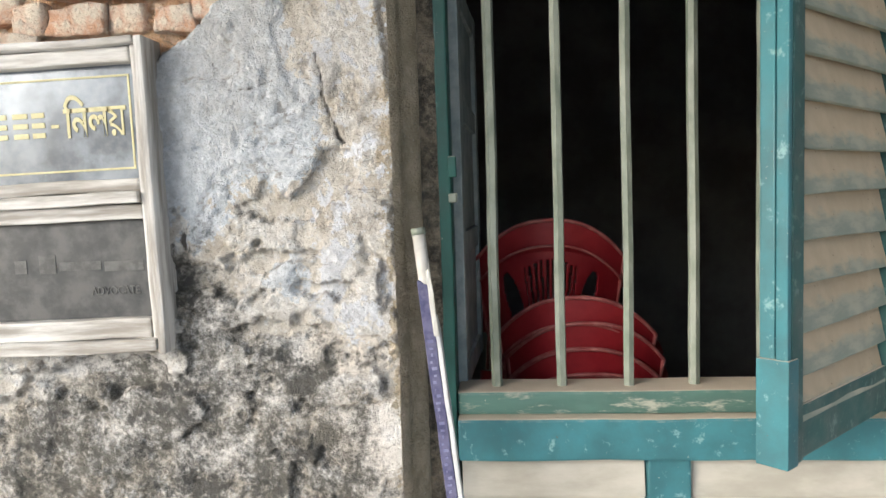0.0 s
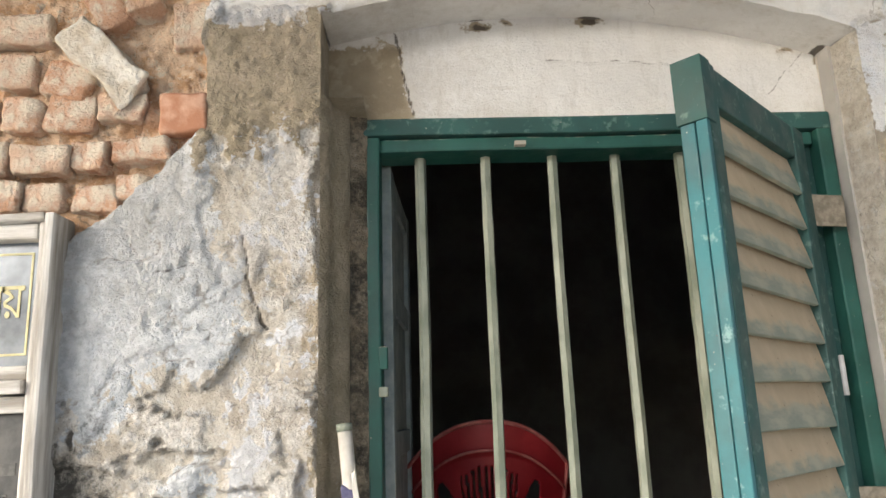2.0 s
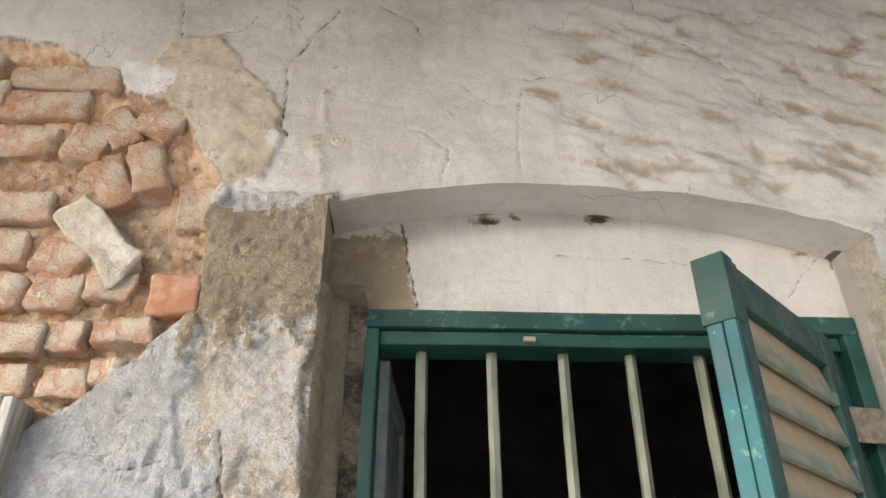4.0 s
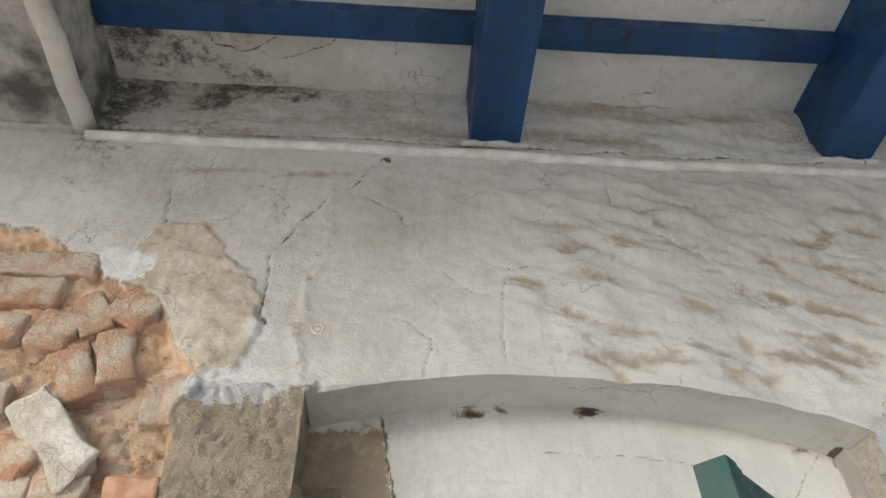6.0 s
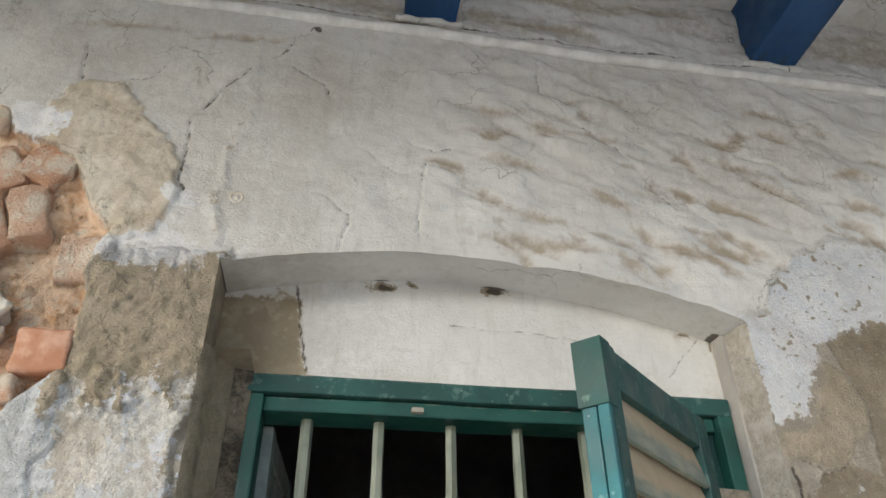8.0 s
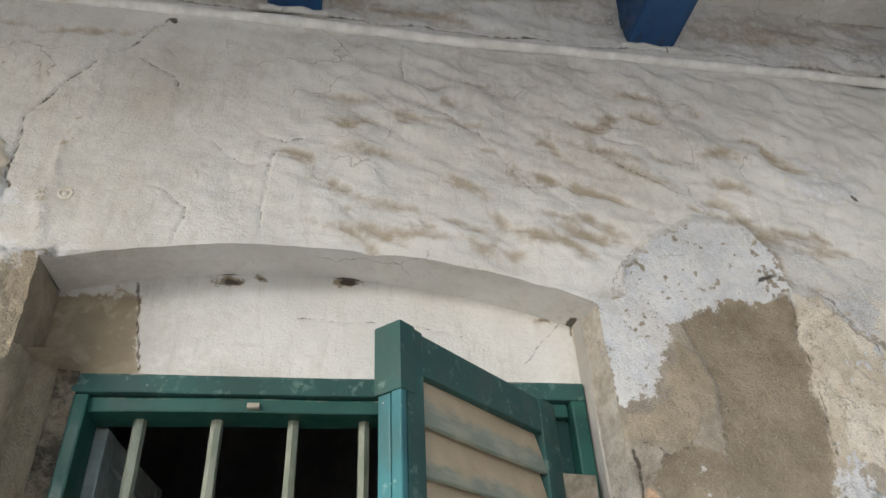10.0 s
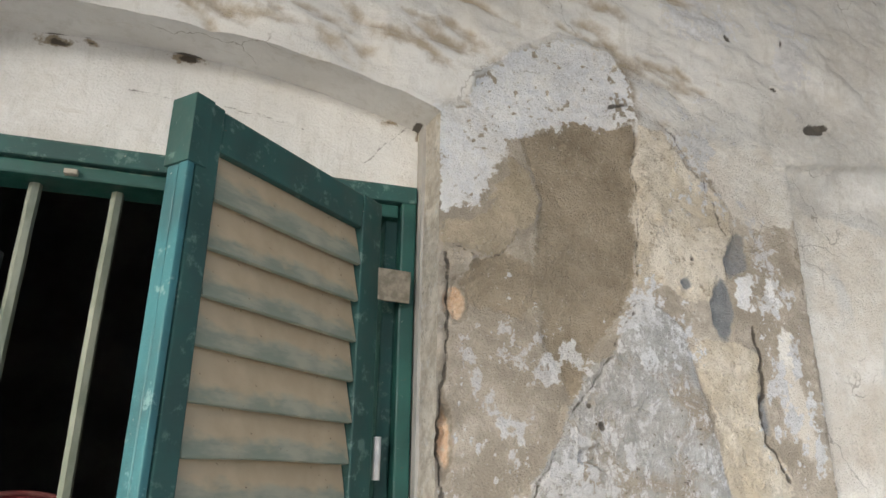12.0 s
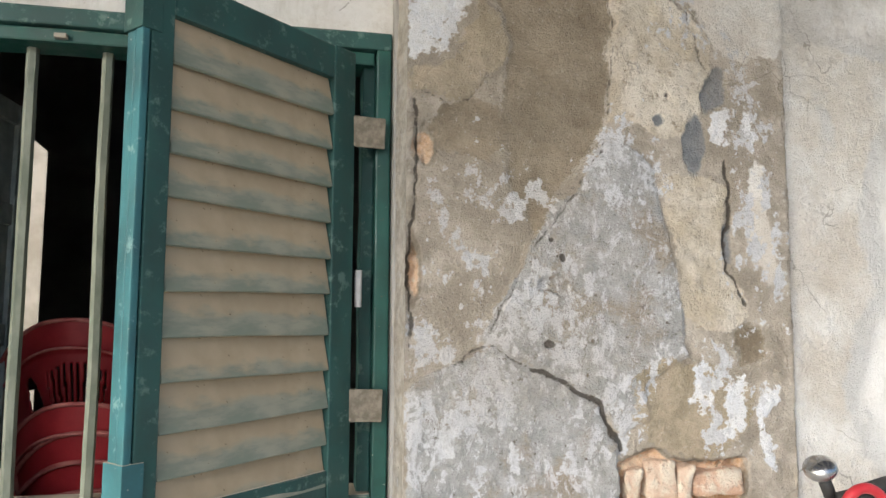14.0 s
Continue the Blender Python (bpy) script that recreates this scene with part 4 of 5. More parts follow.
# the dark room behind the window
room = bmesh.new()
for b in ((-1.6, -1.45, 1.62, 4.2, 0, TOP), (3.05, 3.2, 1.62, 4.2, 0, TOP), (-0.665, 3.2, 4.2, 4.35, 0, TOP), (-1.6, -0.90, 4.2, 4.35, 0, TOP), (-0.90, -0.665, 4.2, 4.35, 2.63, TOP)):
    box(*b, bm=room)
wedge = [room.verts.new(p) for p in ((-0.90, 4.205, 2.63), (-0.665, 4.205, 2.63), (-0.665, 4.205, 2.43), (-0.90, 4.345, 2.63), (-0.665, 4.345, 2.63), (-0.665, 4.345, 2.43))]
for f in ((0, 2, 1), (3, 4, 5), (0, 3, 5, 2), (1, 2, 5, 4)):
    room.faces.new([wedge[i] for i in f])
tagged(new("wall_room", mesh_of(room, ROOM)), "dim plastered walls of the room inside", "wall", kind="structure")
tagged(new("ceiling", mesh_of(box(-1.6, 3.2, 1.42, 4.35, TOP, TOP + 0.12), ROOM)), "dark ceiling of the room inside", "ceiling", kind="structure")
tagged(new("floor", mesh_of(box(-3.2, 5.2, 1.362, 6.5, -0.352, -0.002), FLOOR)), "cement floor of the room inside", "floor", kind="structure")
tagged(new("wall_yard", mesh_of(box(-3.0, 1.0, 5.2, 5.35, -0.1, 4.6), EARTH)), "pale wall of the lit yard behind", "wall", kind="structure")

# ---- beams ----


def beam(x0, x1, label):
    t = thing("ceiling_beam", label, "beam", group="blue ceiling beams")
    b = wavy(box(x0, x1, -1.2, W + 0.02, 3.0, TOP - 0.003, 0.008), 10, 0.003, x0 * 10, 5)
    part("timber", b, BLUE, t)
    collar = bmesh.new()
    for i in range(26):
        u = i / 25
        p = Vector((x0 - 0.012 + u * (x1 - x0 + 0.024), W - 0.006, 2.996))
        r = 0.010 + 0.005 * noise.noise(p * 40)
        bmesh.ops.create_icosphere(collar, subdivisions=1, radius=r, matrix=Matrix.Translation(p + 0.005 * noise.noise_vector(p * 30)))
    part("mortar", smooth(mesh_of(collar, CEIL)), CEIL, t, "crumbling white mortar at the wall end")
    return t


for x0 in (0.243, 1.139, 2.00, 2.88, -1.9):
    beam(x0, x0 + 0.126, "blue-painted timber beam running out from the wall")


def batten(x0, x1, y, drop):
    b = wavy(box(x0, x1, y - 0.036, y + 0.036, 3.165 + drop, TOP - 0.004, 0.004), 6, 0.003, y * 9 + x0, 6)
    ob = new("ceiling_batten", mesh_of(b, BLUE))
    return tagged(ob, "blue-painted batten between two ceiling beams", "batten", group="blue ceiling battens")


for x0, x1 in ((-0.65, 0.249), (0.371, 1.139), (1.261, 2.002), (2.124, 2.882)):
    for k, y in enumerate((1.14, 0.74, 0.34, -0.06, -0.46, -0.86)):
        batten(x0, x1, y, 0.003 * ((k * 7 + int(x0 * 10)) % 3))

# ---- window ----
YF = 1.445
window = thing("window_1", "barred window with chipped teal wooden frame and dusty sill", "window", kind="structure")


def wood(name, b, mat, seed, parent=None, bevel=0.004, amount=0.002, label=""):
    return part(name, wavy(box(*b, bevel), 8, amount, seed), mat, parent or window, label)


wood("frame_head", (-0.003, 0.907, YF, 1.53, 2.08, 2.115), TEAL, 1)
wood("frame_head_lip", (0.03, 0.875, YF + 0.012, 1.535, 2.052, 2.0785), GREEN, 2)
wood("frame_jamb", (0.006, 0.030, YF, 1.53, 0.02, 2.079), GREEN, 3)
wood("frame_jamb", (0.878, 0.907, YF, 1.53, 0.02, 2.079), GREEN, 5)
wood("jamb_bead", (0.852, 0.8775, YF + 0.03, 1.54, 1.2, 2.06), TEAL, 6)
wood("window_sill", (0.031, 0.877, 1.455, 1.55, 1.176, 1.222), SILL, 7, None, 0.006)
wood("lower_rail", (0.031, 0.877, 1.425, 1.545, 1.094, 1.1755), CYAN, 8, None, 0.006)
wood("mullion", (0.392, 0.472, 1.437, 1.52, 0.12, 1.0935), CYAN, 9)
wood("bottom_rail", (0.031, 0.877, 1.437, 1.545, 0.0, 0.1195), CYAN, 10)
for a, b in ((0.036, 0.389), (0.475, 0.873)):
    for k in range(13):
        z1 = 1.090 - k * 0.075
        bm = box(a, b, -0.006, 0.006, -0.040, 0.038, 0.002)
        part("board", wavy(bm, 5, 0.0012, k + a * 9), BOARD, window, "", pose((0), 1.458, z1 - 0.036, -8))
for k, x in enumerate((0.108, 0.237, 0.369, 0.495, 0.625)):
    pts = [(x + 0.0035 * noise.noise((z * 3.1, k, 0)), 1.50 + 0.002 * noise.noise((z * 2.3, 5, k)), z) for z in span(1.205, 2.075, 0.03)]
    bm = tube(pts, [0.0108 + 0.0012 * noise.noise((p[2] * 17, k, 2)) for p in pts], 6)
    bmesh.ops.rotate(bm, verts=bm.verts, cent=(x, 1.5, 0), matrix=Matrix.Rotation(radians(22 + 9 * k), 3, "Z"))
    part("grille_bar", bm, BAR, window)
for k, (x, z) in enumerate(((0.30, 2.062), (0.10, 2.112))):
    part("paint_chip", box(x - 0.011, x + 0.011, YF - 0.0008, YF + 0.02, z - 0.005, z + 0.004, 0.002), BOARD, window, "bare chip in the paint")
for k, z in enumerate((1.66, 1.60)):
    part("latch", box(0.026, 0.042, YF - 0.006, YF + 0.01, z - 0.02 + 0.012 * k, z + 0.02 - 0.01 * k, 0.003), GREEN if k == 0 else BAR, window)

# the open outer shutter
D, N1 = Vector((-0.720, -0.694, 0)), Vector((0.694, -0.720, 0))
LEAF = Matrix(((*(D.x, -N1.x, 0.0), 0.853), (*(D.y, -N1.y, 0.0), 1.439), (0, 0, 1, 1.171), (0, 0, 0, 1)))
LONG, THICK, HIGH, LOW = 0.465, 0.042, 0.889, 0.029
shutter = thing("window_shutter", "half-open louvred shutter, teal frame, slats thick with dust", "shutter", LEAF)


def leaf_part(name, b, mat, seed, label="", bevel=0.003):
    return part(name, wavy(box(*b, bevel), 6, 0.0005, seed, 4.0), mat, shutter, label)


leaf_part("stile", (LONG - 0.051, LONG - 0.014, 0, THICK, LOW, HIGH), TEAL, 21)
leaf_part("edge_strip", (LONG - 0.0122, LONG, 0.0, THICK * 0.42, LOW, HIGH), CYAN, 22, "faded turquoise edge strip, lightened in colour as the lit side")
leaf_part("edge_strip", (LONG - 0.0122, LONG - 0.002, THICK * 0.47, THICK, LOW, HIGH - 0.004), CYAN, 27, "faded turquoise edge strip, lightened in colour as the lit side")
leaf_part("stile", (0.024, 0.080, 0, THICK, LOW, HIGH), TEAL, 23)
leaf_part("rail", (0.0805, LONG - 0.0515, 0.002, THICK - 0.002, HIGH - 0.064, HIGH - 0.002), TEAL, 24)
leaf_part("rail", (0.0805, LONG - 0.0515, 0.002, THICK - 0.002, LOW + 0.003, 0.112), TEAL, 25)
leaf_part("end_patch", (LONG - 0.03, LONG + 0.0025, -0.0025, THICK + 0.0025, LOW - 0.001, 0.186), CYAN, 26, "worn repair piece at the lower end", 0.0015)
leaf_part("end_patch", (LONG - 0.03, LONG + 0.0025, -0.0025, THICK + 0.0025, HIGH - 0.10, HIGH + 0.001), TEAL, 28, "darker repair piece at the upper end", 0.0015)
for k in range(11):
    z = 0.756 - k * 0.0668 + 0.036 + 0.0015 * math.sin(k * 2.9)
    bm = box(-0.1660, 0.1660, -0.0045, 0.0045, -0.0395, 0.0385, 0.0022)
    wavy(bm, 5, 0.0018, 40 + k)
    part("slat", bm, SLAT, shutter, "", pose(0.0805 + 0.1665, 0.014, z, -13 + 1.2 * math.sin(k * 2.4), 0.7 * math.sin(k * 1.7), 0))
for z in (1.906, 1.389):
    flat = LEAF.inverted() @ pose(0.862, 1.425, z, 0, 2, 4)
    part("hinge_plate", wavy(box(-0.032, 0.032, -0.003, 0.003, -0.030, 0.030, 0.002), 3, 0.001, z * 7), RUST, shutter, "rusted iron strap hinge", flat)
part("hinge_pin", smooth(mesh_of(tube([(0.004, 0.004, 0.40), (0.004, 0.004, 0.47)], 0.007, 10), CARD)), CARD, shutter, "pale metal hinge pin")

# the inner leaf, folded into the room
inner = thing("window_shutter", "dark inner window leaf folded back into the room", "shutter", pose(0.034, 1.535, 1.20, 0, 0, 86.5))
part("frame_stile", box(0.0, 0.05, -0.014, 0.014, 0, 0.85, 0.003), INNER, inner)
part("frame_stile", box(0.36, 0.41, -0.014, 0.014, 0, 0.85, 0.003), INNER, inner)
for z in (0.0, 0.28, 0.56, 0.80):
    part("frame_rail", box(0.051, 0.359, -0.012, 0.012, z, z + 0.05, 0.003), INNER, inner)
for z in (0.051, 0.331, 0.611):
    part("leaf_panel", box(0.051, 0.359, -0.004, 0.004, z, z + 0.228 if z < 0.6 else 0.799), INNER, inner)

# ---- signs ----
sign = thing("sign_board", "weathered wooden frame holding two old black nameplates", "sign", pose(-0.478, 1.335, 1.35, 0, -1.2, 0))


def rail(name, b, seed):
    return part(name, wavy(box(*b, 0.005), 8, 0.003, seed), OLDWOOD if name == "frame_side" else OLDWOOD_LEVEL, sign)


SW, SH = 0.62, 0.548
rail("frame_side", (-0.009, 0.006, -0.044, 0.03, -0.01, SH), 51)
rail("frame_side", (-0.0245, -0.0095, -0.030, 0.03, 0.0, SH - 0.012), 52)
rail("frame_side", (-SW, -SW + 0.03, -0.044, 0.03, -0.01, SH), 53)
rail("frame_top", (-SW + 0.0305, -0.0095, -0.044, 0.03, SH - 0.014, SH), 54)
rail("frame_top", (-SW + 0.0305, -0.025, -0.030, 0.03, SH - 0.041, SH - 0.0145), 59)
rail("frame_middle", (-SW + 0.0305, -0.025, -0.026, 0.03, 0.282, 0.305), 55)
rail("frame_middle", (-SW + 0.0305, -0.025, -0.040, 0.03, 0.260, 0.2815), 56)
rail("frame_middle", (-SW + 0.0305, -0.025, -0.024, 0.03, 0.233, 0.2595), 60)
rail("frame_bottom", (-SW + 0.0305, -0.0095, -0.046, 0.03, -0.004, 0.018), 57)
rail("frame_bottom", (-SW + 0.0305, -0.025, -0.030, 0.03, 0.0185, 0.055), 58)
plate = part("glass_plate", box(-SW + 0.03, -0.0255, -0.006, 0.002, 0.3055, SH - 0.0415), SHEENGLASS, sign, "black glass plate with a painted pale sheen and gold lettering")
low = part("stone_plate", box(-SW + 0.03, -0.0255, -0.008, 0.002, 0.0555, 0.2325), STONE, sign, "dull black stone plate with worn engraving")
x0, x1, z0, z1 = -SW + 0.055, -0.040, 0.322, 0.486
for b in ((x0, x1, z1, z1 + 0.0035), (x0, x1, z0, z0 + 0.0035), (x1 - 0.0035, x1, z0 + 0.0036, z1 - 0.0001), (x0, x0 + 0.0035, z0 + 0.0036, z1 - 0.0001)):
    part("gold_line", box(b[0], b[1], -0.0075, -0.006, b[2], b[3]), GILT, plate)


def writing(text, x, z, size, squeeze, parent, mat, y):
    """Raised letters, as one mesh."""
    curve = bpy.data.curves.new("lettering", "FONT")
    curve.body, curve.size, curve.extrude, curve.space_character = text, size, 0.0006, 0.96
    curve.offset = 0.014 * size
    tmp = new("lettering_curve", curve)
    me = bpy.data.meshes.new_from_object(tmp.evaluated_get(bpy.context.evaluated_depsgraph_get()))
    bpy.data.objects.remove(tmp)
    me.materials.clear()
    me.materials.append(mat)
    return part("lettering", me, mat, parent, "", pose(x, y, z, 90) @ Matrix.Diagonal((squeeze, 1, 1, 1)))


writing("\u09bf\u09a8\u09b2\u09df", -0.166, 0.384, 0.080, 0.66, plate, GILT, -0.0074)
for a, b in ((-0.264, -0.236), (-0.228, -0.204), (-0.320, -0.276)):
    for c in (0.386, 0.404, 0.422):
        part("gold_bar", box(a, b, -0.0076, -0.006, c, c + 0.009), GILT, plate)
part("gold_bar", box(-0.192, -0.178, -0.0076, -0.006, 0.402, 0.408), GILT, plate)
writing("ADVOCATE", -0.142, 0.098, 0.021, 0.85, low, CUT, -0.0094)
for a, b, c, d in ((-0.285, -0.262, 0.142, 0.166), (-0.238, -0.206, 0.140, 0.174), (-0.200, -0.120, 0.144, 0.160), (-0.114, -0.040, 0.140, 0.158)):
    part("worn_bar", box(a, b, -0.0092, -0.008, c, d), CUT, low)

# ---- chairs ----


def chair_top(u):
    return 0.83 - 0.105 * abs(u) ** 2.3


def chair_back():
    """A moulded back: arched outline, a fan of narrow slots, a drop-shaped opening at either side."""
    bm = bmesh.new()
    cols, rows = 110, 70
    grid = {}
    for i in range(cols + 1):
        for j in range(rows + 1):
            u, v = 2 * i / cols - 1, j / rows
            z = 0.40 + v * (chair_top(u) - 0.40)
            x = u * (0.150 + 0.036 * v)
            y = 0.105 * u * u - 0.10 * v - 0.014 * math.sin(v * 3) - (0.006 if v > 0.84 else 0.0)
            grid[i, j] = bm.verts.new((x, y, z))
    for i in range(cols):
        for j in range(rows):
            u, v = (2 * i + 1) / cols - 1, (j + 0.5) / rows
            a = u / (0.50 + 0.50 * v)
            slot = abs(a) < 0.43 and 0.14 < v < 0.74 + 0.03 * math.cos(a * 4) and abs((a * 10.5) % 1.0 - 0.5) < 0.24
            lean = abs(a) - 0.17 * (v - 0.4)
            side = ((lean - 0.66) / 0.15) ** 2 + ((v - 0.44) / 0.31) ** 2 < 1 or (0.53 < lean < 0.70 and 0.14 < v < 0.44)
            if not slot and not side:
                bm.faces.new((grid[i, j], grid[i + 1, j], grid[i + 1, j + 1], grid[i, j + 1]))
    for v in [v for v in bm.verts if not v.link_faces]:
        bm.verts.remove(v)
    return smooth(mesh_of(bm, RED))


def build_chair(m):
    t = thing("plastic_chair", "glossy red moulded plastic chair in a stack", "chair", m, "stacked red chairs")
    back = part("backrest", chair_back(), RED, t)
    so = back.modifiers.new("thick", "SOLIDIFY")
    so.thickness = 0.005
    rim = [(u * 0.187, 0.105 * u * u - 0.112, chair_top(u)) for u in np.linspace(-1, 1, 48)]
    low_rim = [(s * (0.150 + 0.036 * v), 0.105 - 0.10 * v - 0.012, 0.40 + v * (chair_top(1) - 0.40)) for s in (1,) for v in np.linspace(0.97, 0.05, 14)]
    part("top_rim", smooth(mesh_of(tube([(-p[0], p[1], p[2]) for p in low_rim[::-1]] + rim + low_rim, 0.0048, 8), REDEDGE)), REDEDGE, t, "pale edge of the back")
    lip = [(u * 0.183, 0.105 * u * u - 0.108, chair_top(u) - 0.062) for u in np.linspace(-0.97, 0.97, 48)]
    part("back_rib", smooth(mesh_of(tube(lip, 0.0032, 8), REDEDGE)), REDEDGE, t, "raised rib, paler than the back")
    seat = bmesh.new()
    bmesh.ops.create_grid(seat, x_segments=12, y_segments=12, size=0.5)
    for v in seat.verts:
        x, y = v.co.x, v.co.y
        v.co = Vector((x * (0.34 + 0.04 * y), 0.22 + y * 0.42, 0.41 + 0.03 * y + 0.02 * (4 * x * x - 0.5)))
    ob = part("seat", smooth(mesh_of(seat, RED)), RED, t)
    ob.modifiers.new("thick", "SOLIDIFY").thickness = 0.008
    for s in (-1, 1):
        arm = [(s * 0.165, 0.06, 0.64), (s * 0.20, 0.12, 0.655), (s * 0.21, 0.30, 0.65), (s * 0.20, 0.40, 0.62), (s * 0.19, 0.43, 0.44)]
        part("armrest", smooth(mesh_of(tube(arm, [0.018, 0.022, 0.022, 0.018, 0.014], 8), RED)), RED, t)
        for y0, y1 in ((0.04, -0.03), (0.40, 0.46)):
            part("leg", smooth(mesh_of(tube([(s * 0.16, y0, 0.42), (s * 0.20, y1, 0.0)], [0.026, 0.018], 8), RED)), RED, t)
    return t


first = build_chair(pose(0.247, 1.925, 0.716, 2, 0, -2))
for k in range(9):
    copy_thing(first, pose(0.300 + 0.010 * min(k, 3), 1.81 + 0.004 * k, 0.538 - 0.060 * k, 0, 0.8 * (k % 2), -5 + 2 * (k % 2)))

# ---- tube in its torn carton, leaning beside the frame ----
tube_light = thing("light_tube", "old fluorescent tube in a torn purple carton, leaning beside the window", "light tube")
p0, p1 = Vector((0.155, 1.20, 0.0)), Vector((-0.022, 1.33, 1.55))
way = (p1 - p0).normalized()
away = (Vector((0, 1, 0)) - way * way.y).normalized()
across = away.cross(way)
aim = Matrix(((across.x, away.x, way.x, p0.x), (across.y, away.y, way.y, p0.y), (across.z, away.z, way.z, p0.z), (0, 0, 0, 1)))
L = (p1 - p0).length
part("glass_tube", smooth(mesh_of(tube([(0, 0, 0.02), (0, 0, L - 0.012)], 0.0115, 16), PVC)), PVC, tube_light, "", aim)
part("end_cap", smooth(mesh_of(tube([(0, 0, L - 0.0115), (0, 0, L)], 0.0125, 16), BAR)), BAR, tube_light, "", aim)


def carton(x0, x1, y0, y1, z0, z1, seed, ragged):
    bm = box(x0, x1, y0, y1, z0, z1, 0.002)
    bmesh.ops.subdivide_edges(bm, edges=[e for e in bm.edges if e.calc_length() > 0.1], cuts=30, use_grid_fill=True)
    for v in bm.verts:
        v.co += noise.noise_vector(v.co * 25 + Vector((seed, 0, 0))) * 0.002
        if v.co.z > z1 - 0.01:
            v.co.z += ragged * noise.noise((v.co.x * 150, v.co.y * 150, seed))
    return bm


part("carton", carton(-0.0135, 0.0065, -0.0135, 0.0130, 0.0, L - 0.10, 1, 0.03), PURPLE, tube_light, "faded purple printed carton", aim)
part("carton_side", carton(0.0070, 0.0150, -0.0130, 0.0125, 0.0, L - 0.17, 2, 0.05), CARD, tube_light, "torn white side of the carton", aim)
part("torn_flap", carton(0.004, 0.013, -0.0160, -0.0125, L - 0.19, L - 0.075, 3, 0.03), PVC, tube_light, "torn strip of white card", aim)
for k in range(60):
    part("print_bar", box(-0.0085 + 0.0015 * (k % 3), 0.0020 - 0.0022 * (k % 4), -0.0150, -0.0138, L - 0.20 - 0.0118 * k, L - 0.1945 - 0.0118 * k - 0.0015 * (k % 2)), CARD if k in (50, 51) else LILAC, tube_light, "", aim)


# ---- bicycle parked against the wall ----
bike = thing("bicycle", "black bicycle with chrome bell and red cable beside the wall", "bicycle")
part("handlebar", smooth(mesh_of(tube([(1.60, 1.12, 1.265), (1.66, 1.12, 1.275), (1.72, 1.13, 1.283), (1.80, 1.16, 1.275), (1.86, 1.20, 1.25), (1.88, 1.24, 1.24)], 0.011, 12), BLACK)), BLACK, bike)
part("grip", smooth(mesh_of(tube([(1.655, 1.12, 1.274), (1.70, 1.127, 1.281), (1.76, 1.145, 1.279)], 0.015, 12), BLACK)), BLACK, bike, "black rubber grip")
bell = bmesh.new()
bmesh.ops.create_uvsphere(bell, u_segments=20, v_segments=12, radius=0.024, matrix=Matrix.Translation((1.586, 1.14, 1.310)) @ pose(0, 0, 0, 20, -25, 0) @ Matrix.Diagonal((1.1, 1.1, 0.72, 1)))
bell_ob = part("bell", smooth(mesh_of(bell, CHROME)), CHROME, bike, "round dull chrome bell")
part("bell_clamp", smooth(mesh_of(tube([(1.60, 1.135, 1.265), (1.588, 1.138, 1.30)], 0.010, 10), BLACK)), BLACK, bike)
loop = [(1.633 + 0.038 * math.cos(a), 1.10, 1.248 + 0.038 * math.sin(a)) for a in np.linspace(0.35, 3.3, 20)]
part("brake_cable", smooth(mesh_of(tube(loop + [(1.60, 1.12, 1.15), (1.68, 1.18, 1.0)], 0.0085, 10), REDCOAT)), REDCOAT, bike, "red coated brake cable")
part("stem", smooth(mesh_of(tube([(1.86, 1.20, 1.25), (1.88, 1.22, 1.15), (1.85, 1.22, 0.80)], 0.014, 10), BLACK)), BLACK, bike)
part("fork", smooth(mesh_of(tube([(1.85, 1.22, 0.80), (1.83, 1.22, 0.70), (1.76, 1.22, 0.34)], 0.013, 10), BLACK)), BLACK, bike)
part("top_tube", smooth(mesh_of(tube([(1.855, 1.22, 0.86), (2.42, 1.22, 0.84)], 0.015, 10), BLACK)), BLACK, bike)
part("down_tube", smooth(mesh_of(tube([(1.85, 1.22, 0.80), (2.28, 1.22, 0.30)], 0.015, 10), BLACK)), BLACK, bike)
part("seat_tube", smooth(mesh_of(tube([(2.28, 1.22, 0.30), (2.45, 1.22, 0.95)], 0.015, 10), BLACK)), BLACK, bike)
part("chain_stay", smooth(mesh_of(tube([(2.28, 1.22, 0.30), (2.78, 1.22, 0.34), (2.43, 1.22, 0.84)], 0.010, 10), BLACK)), BLACK, bike)
part("saddle", wavy(box(2.36, 2.62, 1.15, 1.29, 0.95, 1.0, 0.02), 3, 0.004, 2), BLACK, bike)
for cx in (1.76, 2.78):
    ring = [(cx + 0.325 * math.cos(a), 1.22, 0.342 + 0.325 * math.sin(a)) for a in np.linspace(0, 2 * math.pi, 49)]
    wheel = part("wheel", smooth(mesh_of(tube(ring, 0.017, 8), BLACK)), BLACK, bike)
    part("hub", smooth(mesh_of(tube([(cx, 1.18, 0.342), (cx, 1.26, 0.342)], 0.018, 10), CHROME)), CHROME, wheel)

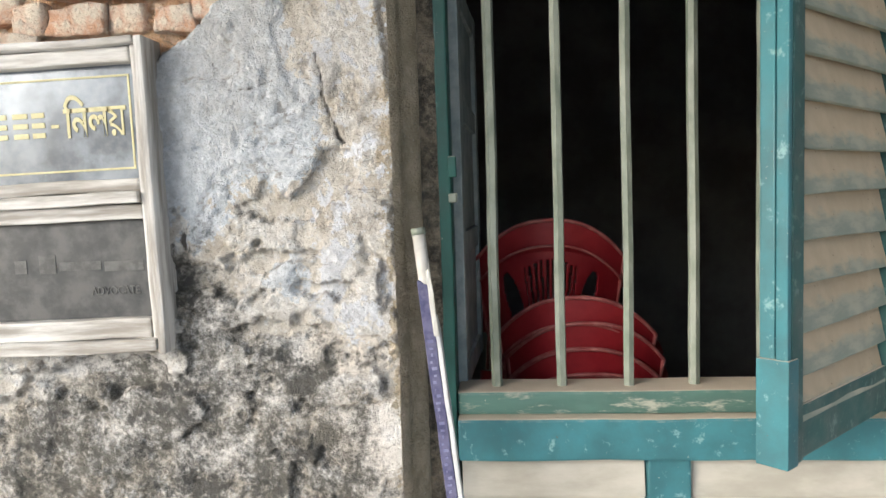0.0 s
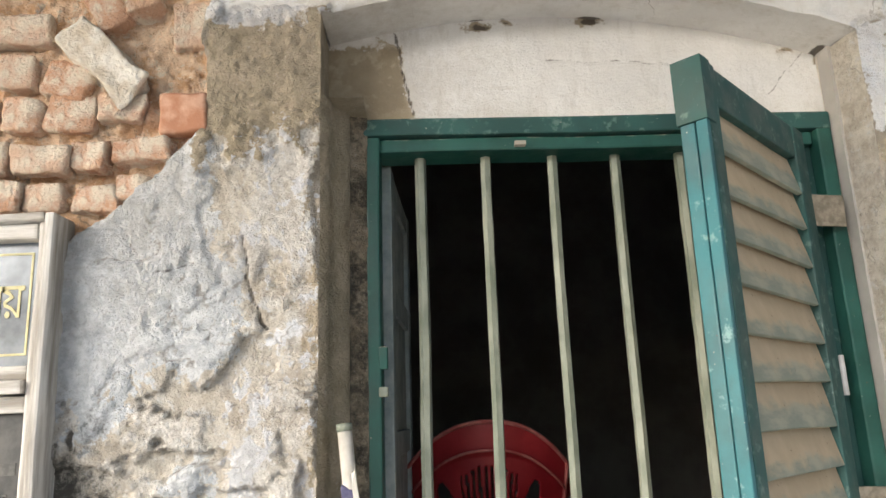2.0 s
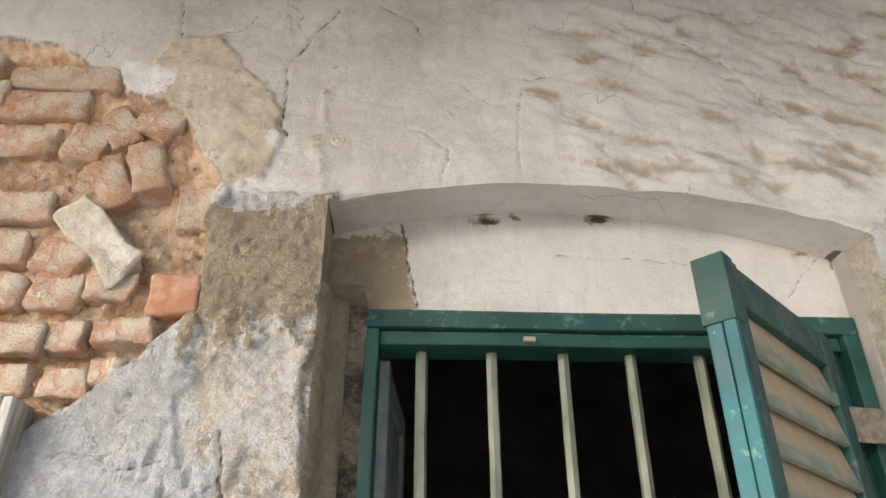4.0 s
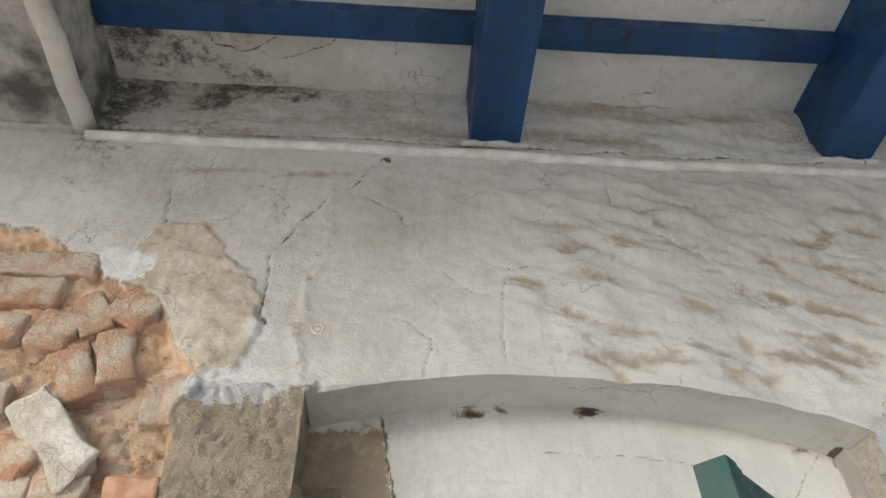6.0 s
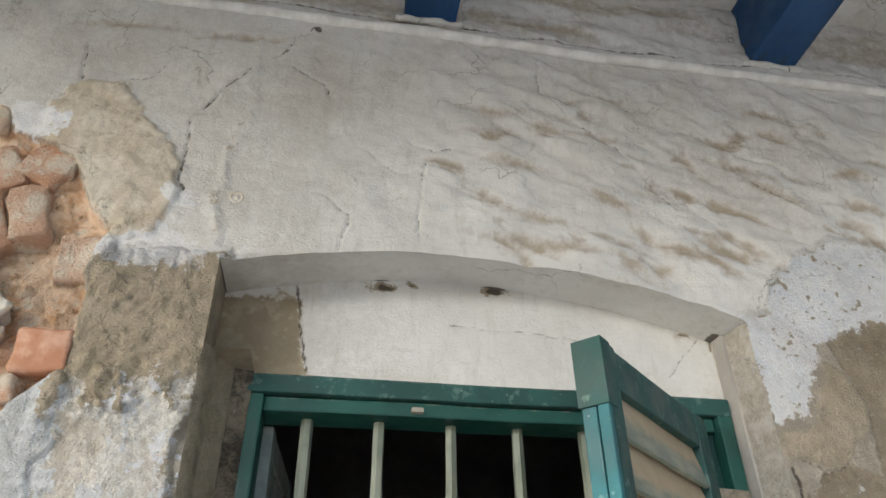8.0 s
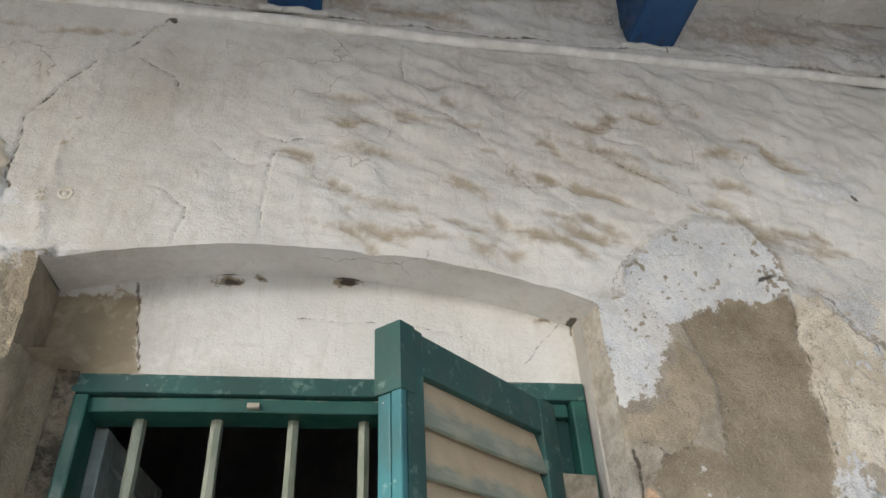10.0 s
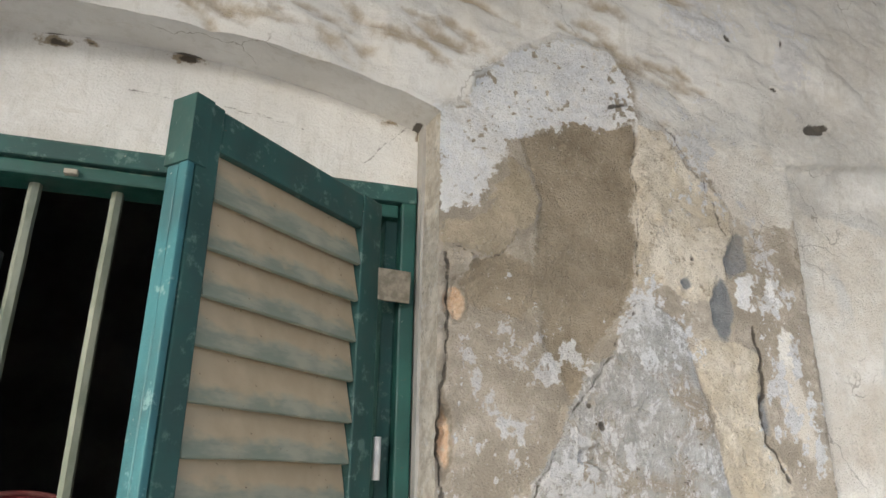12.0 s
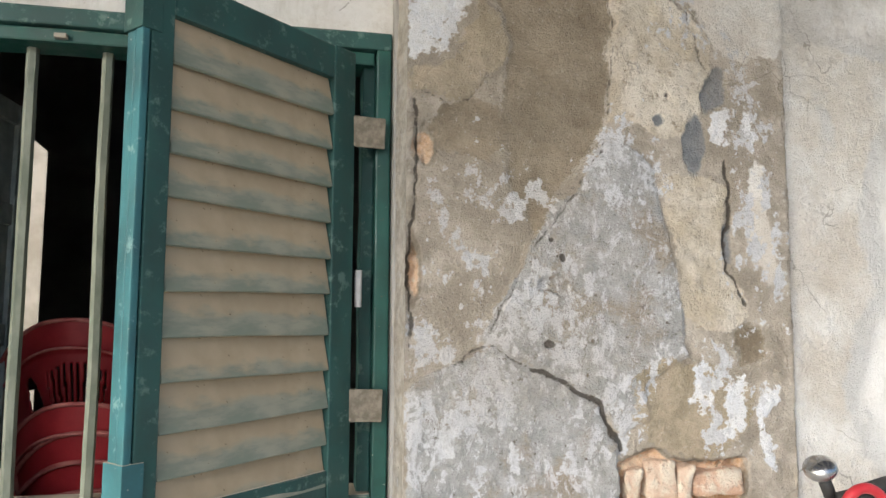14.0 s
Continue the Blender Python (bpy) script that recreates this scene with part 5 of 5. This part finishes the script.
# ---- bricks of the bared masonry ----
JUMBLE = [(-0.653, 2.558, 0.112, 0.058, 0), (-0.549, 2.558, 0.093, 0.058, 0), (-0.640, 2.492, 0.178, 0.068, -2), (-0.647, 2.409, 0.111, 0.070, 0), (-0.531, 2.403, 0.073, 0.084, 10), (-0.473, 2.440, 0.060, 0.098, -28), (-0.402, 2.454, 0.081, 0.078, 28), (-0.462, 2.312, 0.062, 0.104, -28), (-0.401, 2.345, 0.060, 0.112, -18), (-0.300, 2.268, 0.073, 0.088, 0), (-0.611, 2.260, 0.112, 0.064, 0), (-0.515, 2.156, 0.080, 0.066, 10), (-0.608, 2.177, 0.067, 0.064, 0)]
ROWS_LOW = [(-0.503, 2.091, 0.085, 0.064, 2), (-0.585, 2.091, 0.062, 0.064, 0), (-0.419, 2.102, 0.078, 0.054, 5), (-0.549, 2.010, 0.094, 0.054, 0), (-0.464, 2.013, 0.062, 0.050, 0), (-0.373, 2.021, 0.100, 0.044, -4), (-0.45, 1.936, 0.080, 0.050, 0), (-0.385, 1.955, 0.056, 0.044, 0), (-0.535, 1.941, 0.070, 0.052, 0), (-0.645, 2.010, 0.088, 0.058, 1), (-0.63, 1.940, 0.105, 0.054, -1), (-0.685, 2.096, 0.085, 0.060, 0), (-0.715, 1.945, 0.06, 0.054, 0)]
RIGHT_ROW = [(1.362, 1.245, 0.030, 0.060, 0), (1.415, 1.252, 0.062, 0.070, 0), (1.463, 1.245, 0.028, 0.062, 4), (1.53, 1.240, 0.100, 0.046, -2), (1.40, 1.165, 0.11, 0.06, 0), (1.52, 1.165, 0.11, 0.06, 1)]
random.seed(7)
far_rows = []
for row in range(10):
    z = 1.895 + row * 0.077
    x = -0.70 - 0.03 * (row % 2)
    while x > -1.25:
        w = random.choice((0.11, 0.11, 0.20))
        far_rows.append((x - w / 2, z, w - 0.012, 0.060, random.uniform(-2, 2)))
        x -= w


def build_brick(seed, w, h, worn=0.62):
    w, h = w * 1.04, h * 1.04
    bm = box(-w / 2, w / 2, -0.030, 0.030, -h / 2, h / 2, 0.007)
    bmesh.ops.subdivide_edges(bm, edges=[e for e in bm.edges if e.calc_length() > 0.03], cuts=3, use_grid_fill=True)
    for v in bm.verts:
        v.co += worn * (noise.noise_vector(v.co * 20 + Vector((seed * 5.1, seed, 0))) * 0.013 + noise.noise_vector(v.co * 60 + Vector((seed, 4, 0))) * 0.006)
    return smooth(mesh_of(bm, BRICK, "brick"))


for k, (x, z, w, h, turn) in enumerate(JUMBLE + ROWS_LOW + RIGHT_ROW + far_rows):
    part("brick", build_brick(k, w, h), BRICK, WALL, "", pose(x, W + 0.031 - 0.012 * random.random() - (0.004 if k % 3 else 0.0), z, random.uniform(-4, 4), turn, random.uniform(-5, 5)))
orange = build_brick(91, 0.080, 0.072, 0.35)
orange.materials[0] = CLAY
part("brick", orange, CLAY, WALL, "clean orange brick end", pose(-0.306, W + 0.016, 2.088, 0, -4, 0))
lump = build_brick(97, 0.165, 0.066, 1.1)
lump.materials[0] = LIMEROUGH
part("brick", lump, LIMEROUGH, WALL, "brick still coated with white lime plaster", pose(-0.455, W + 0.004, 2.188, 0, 45, 6))
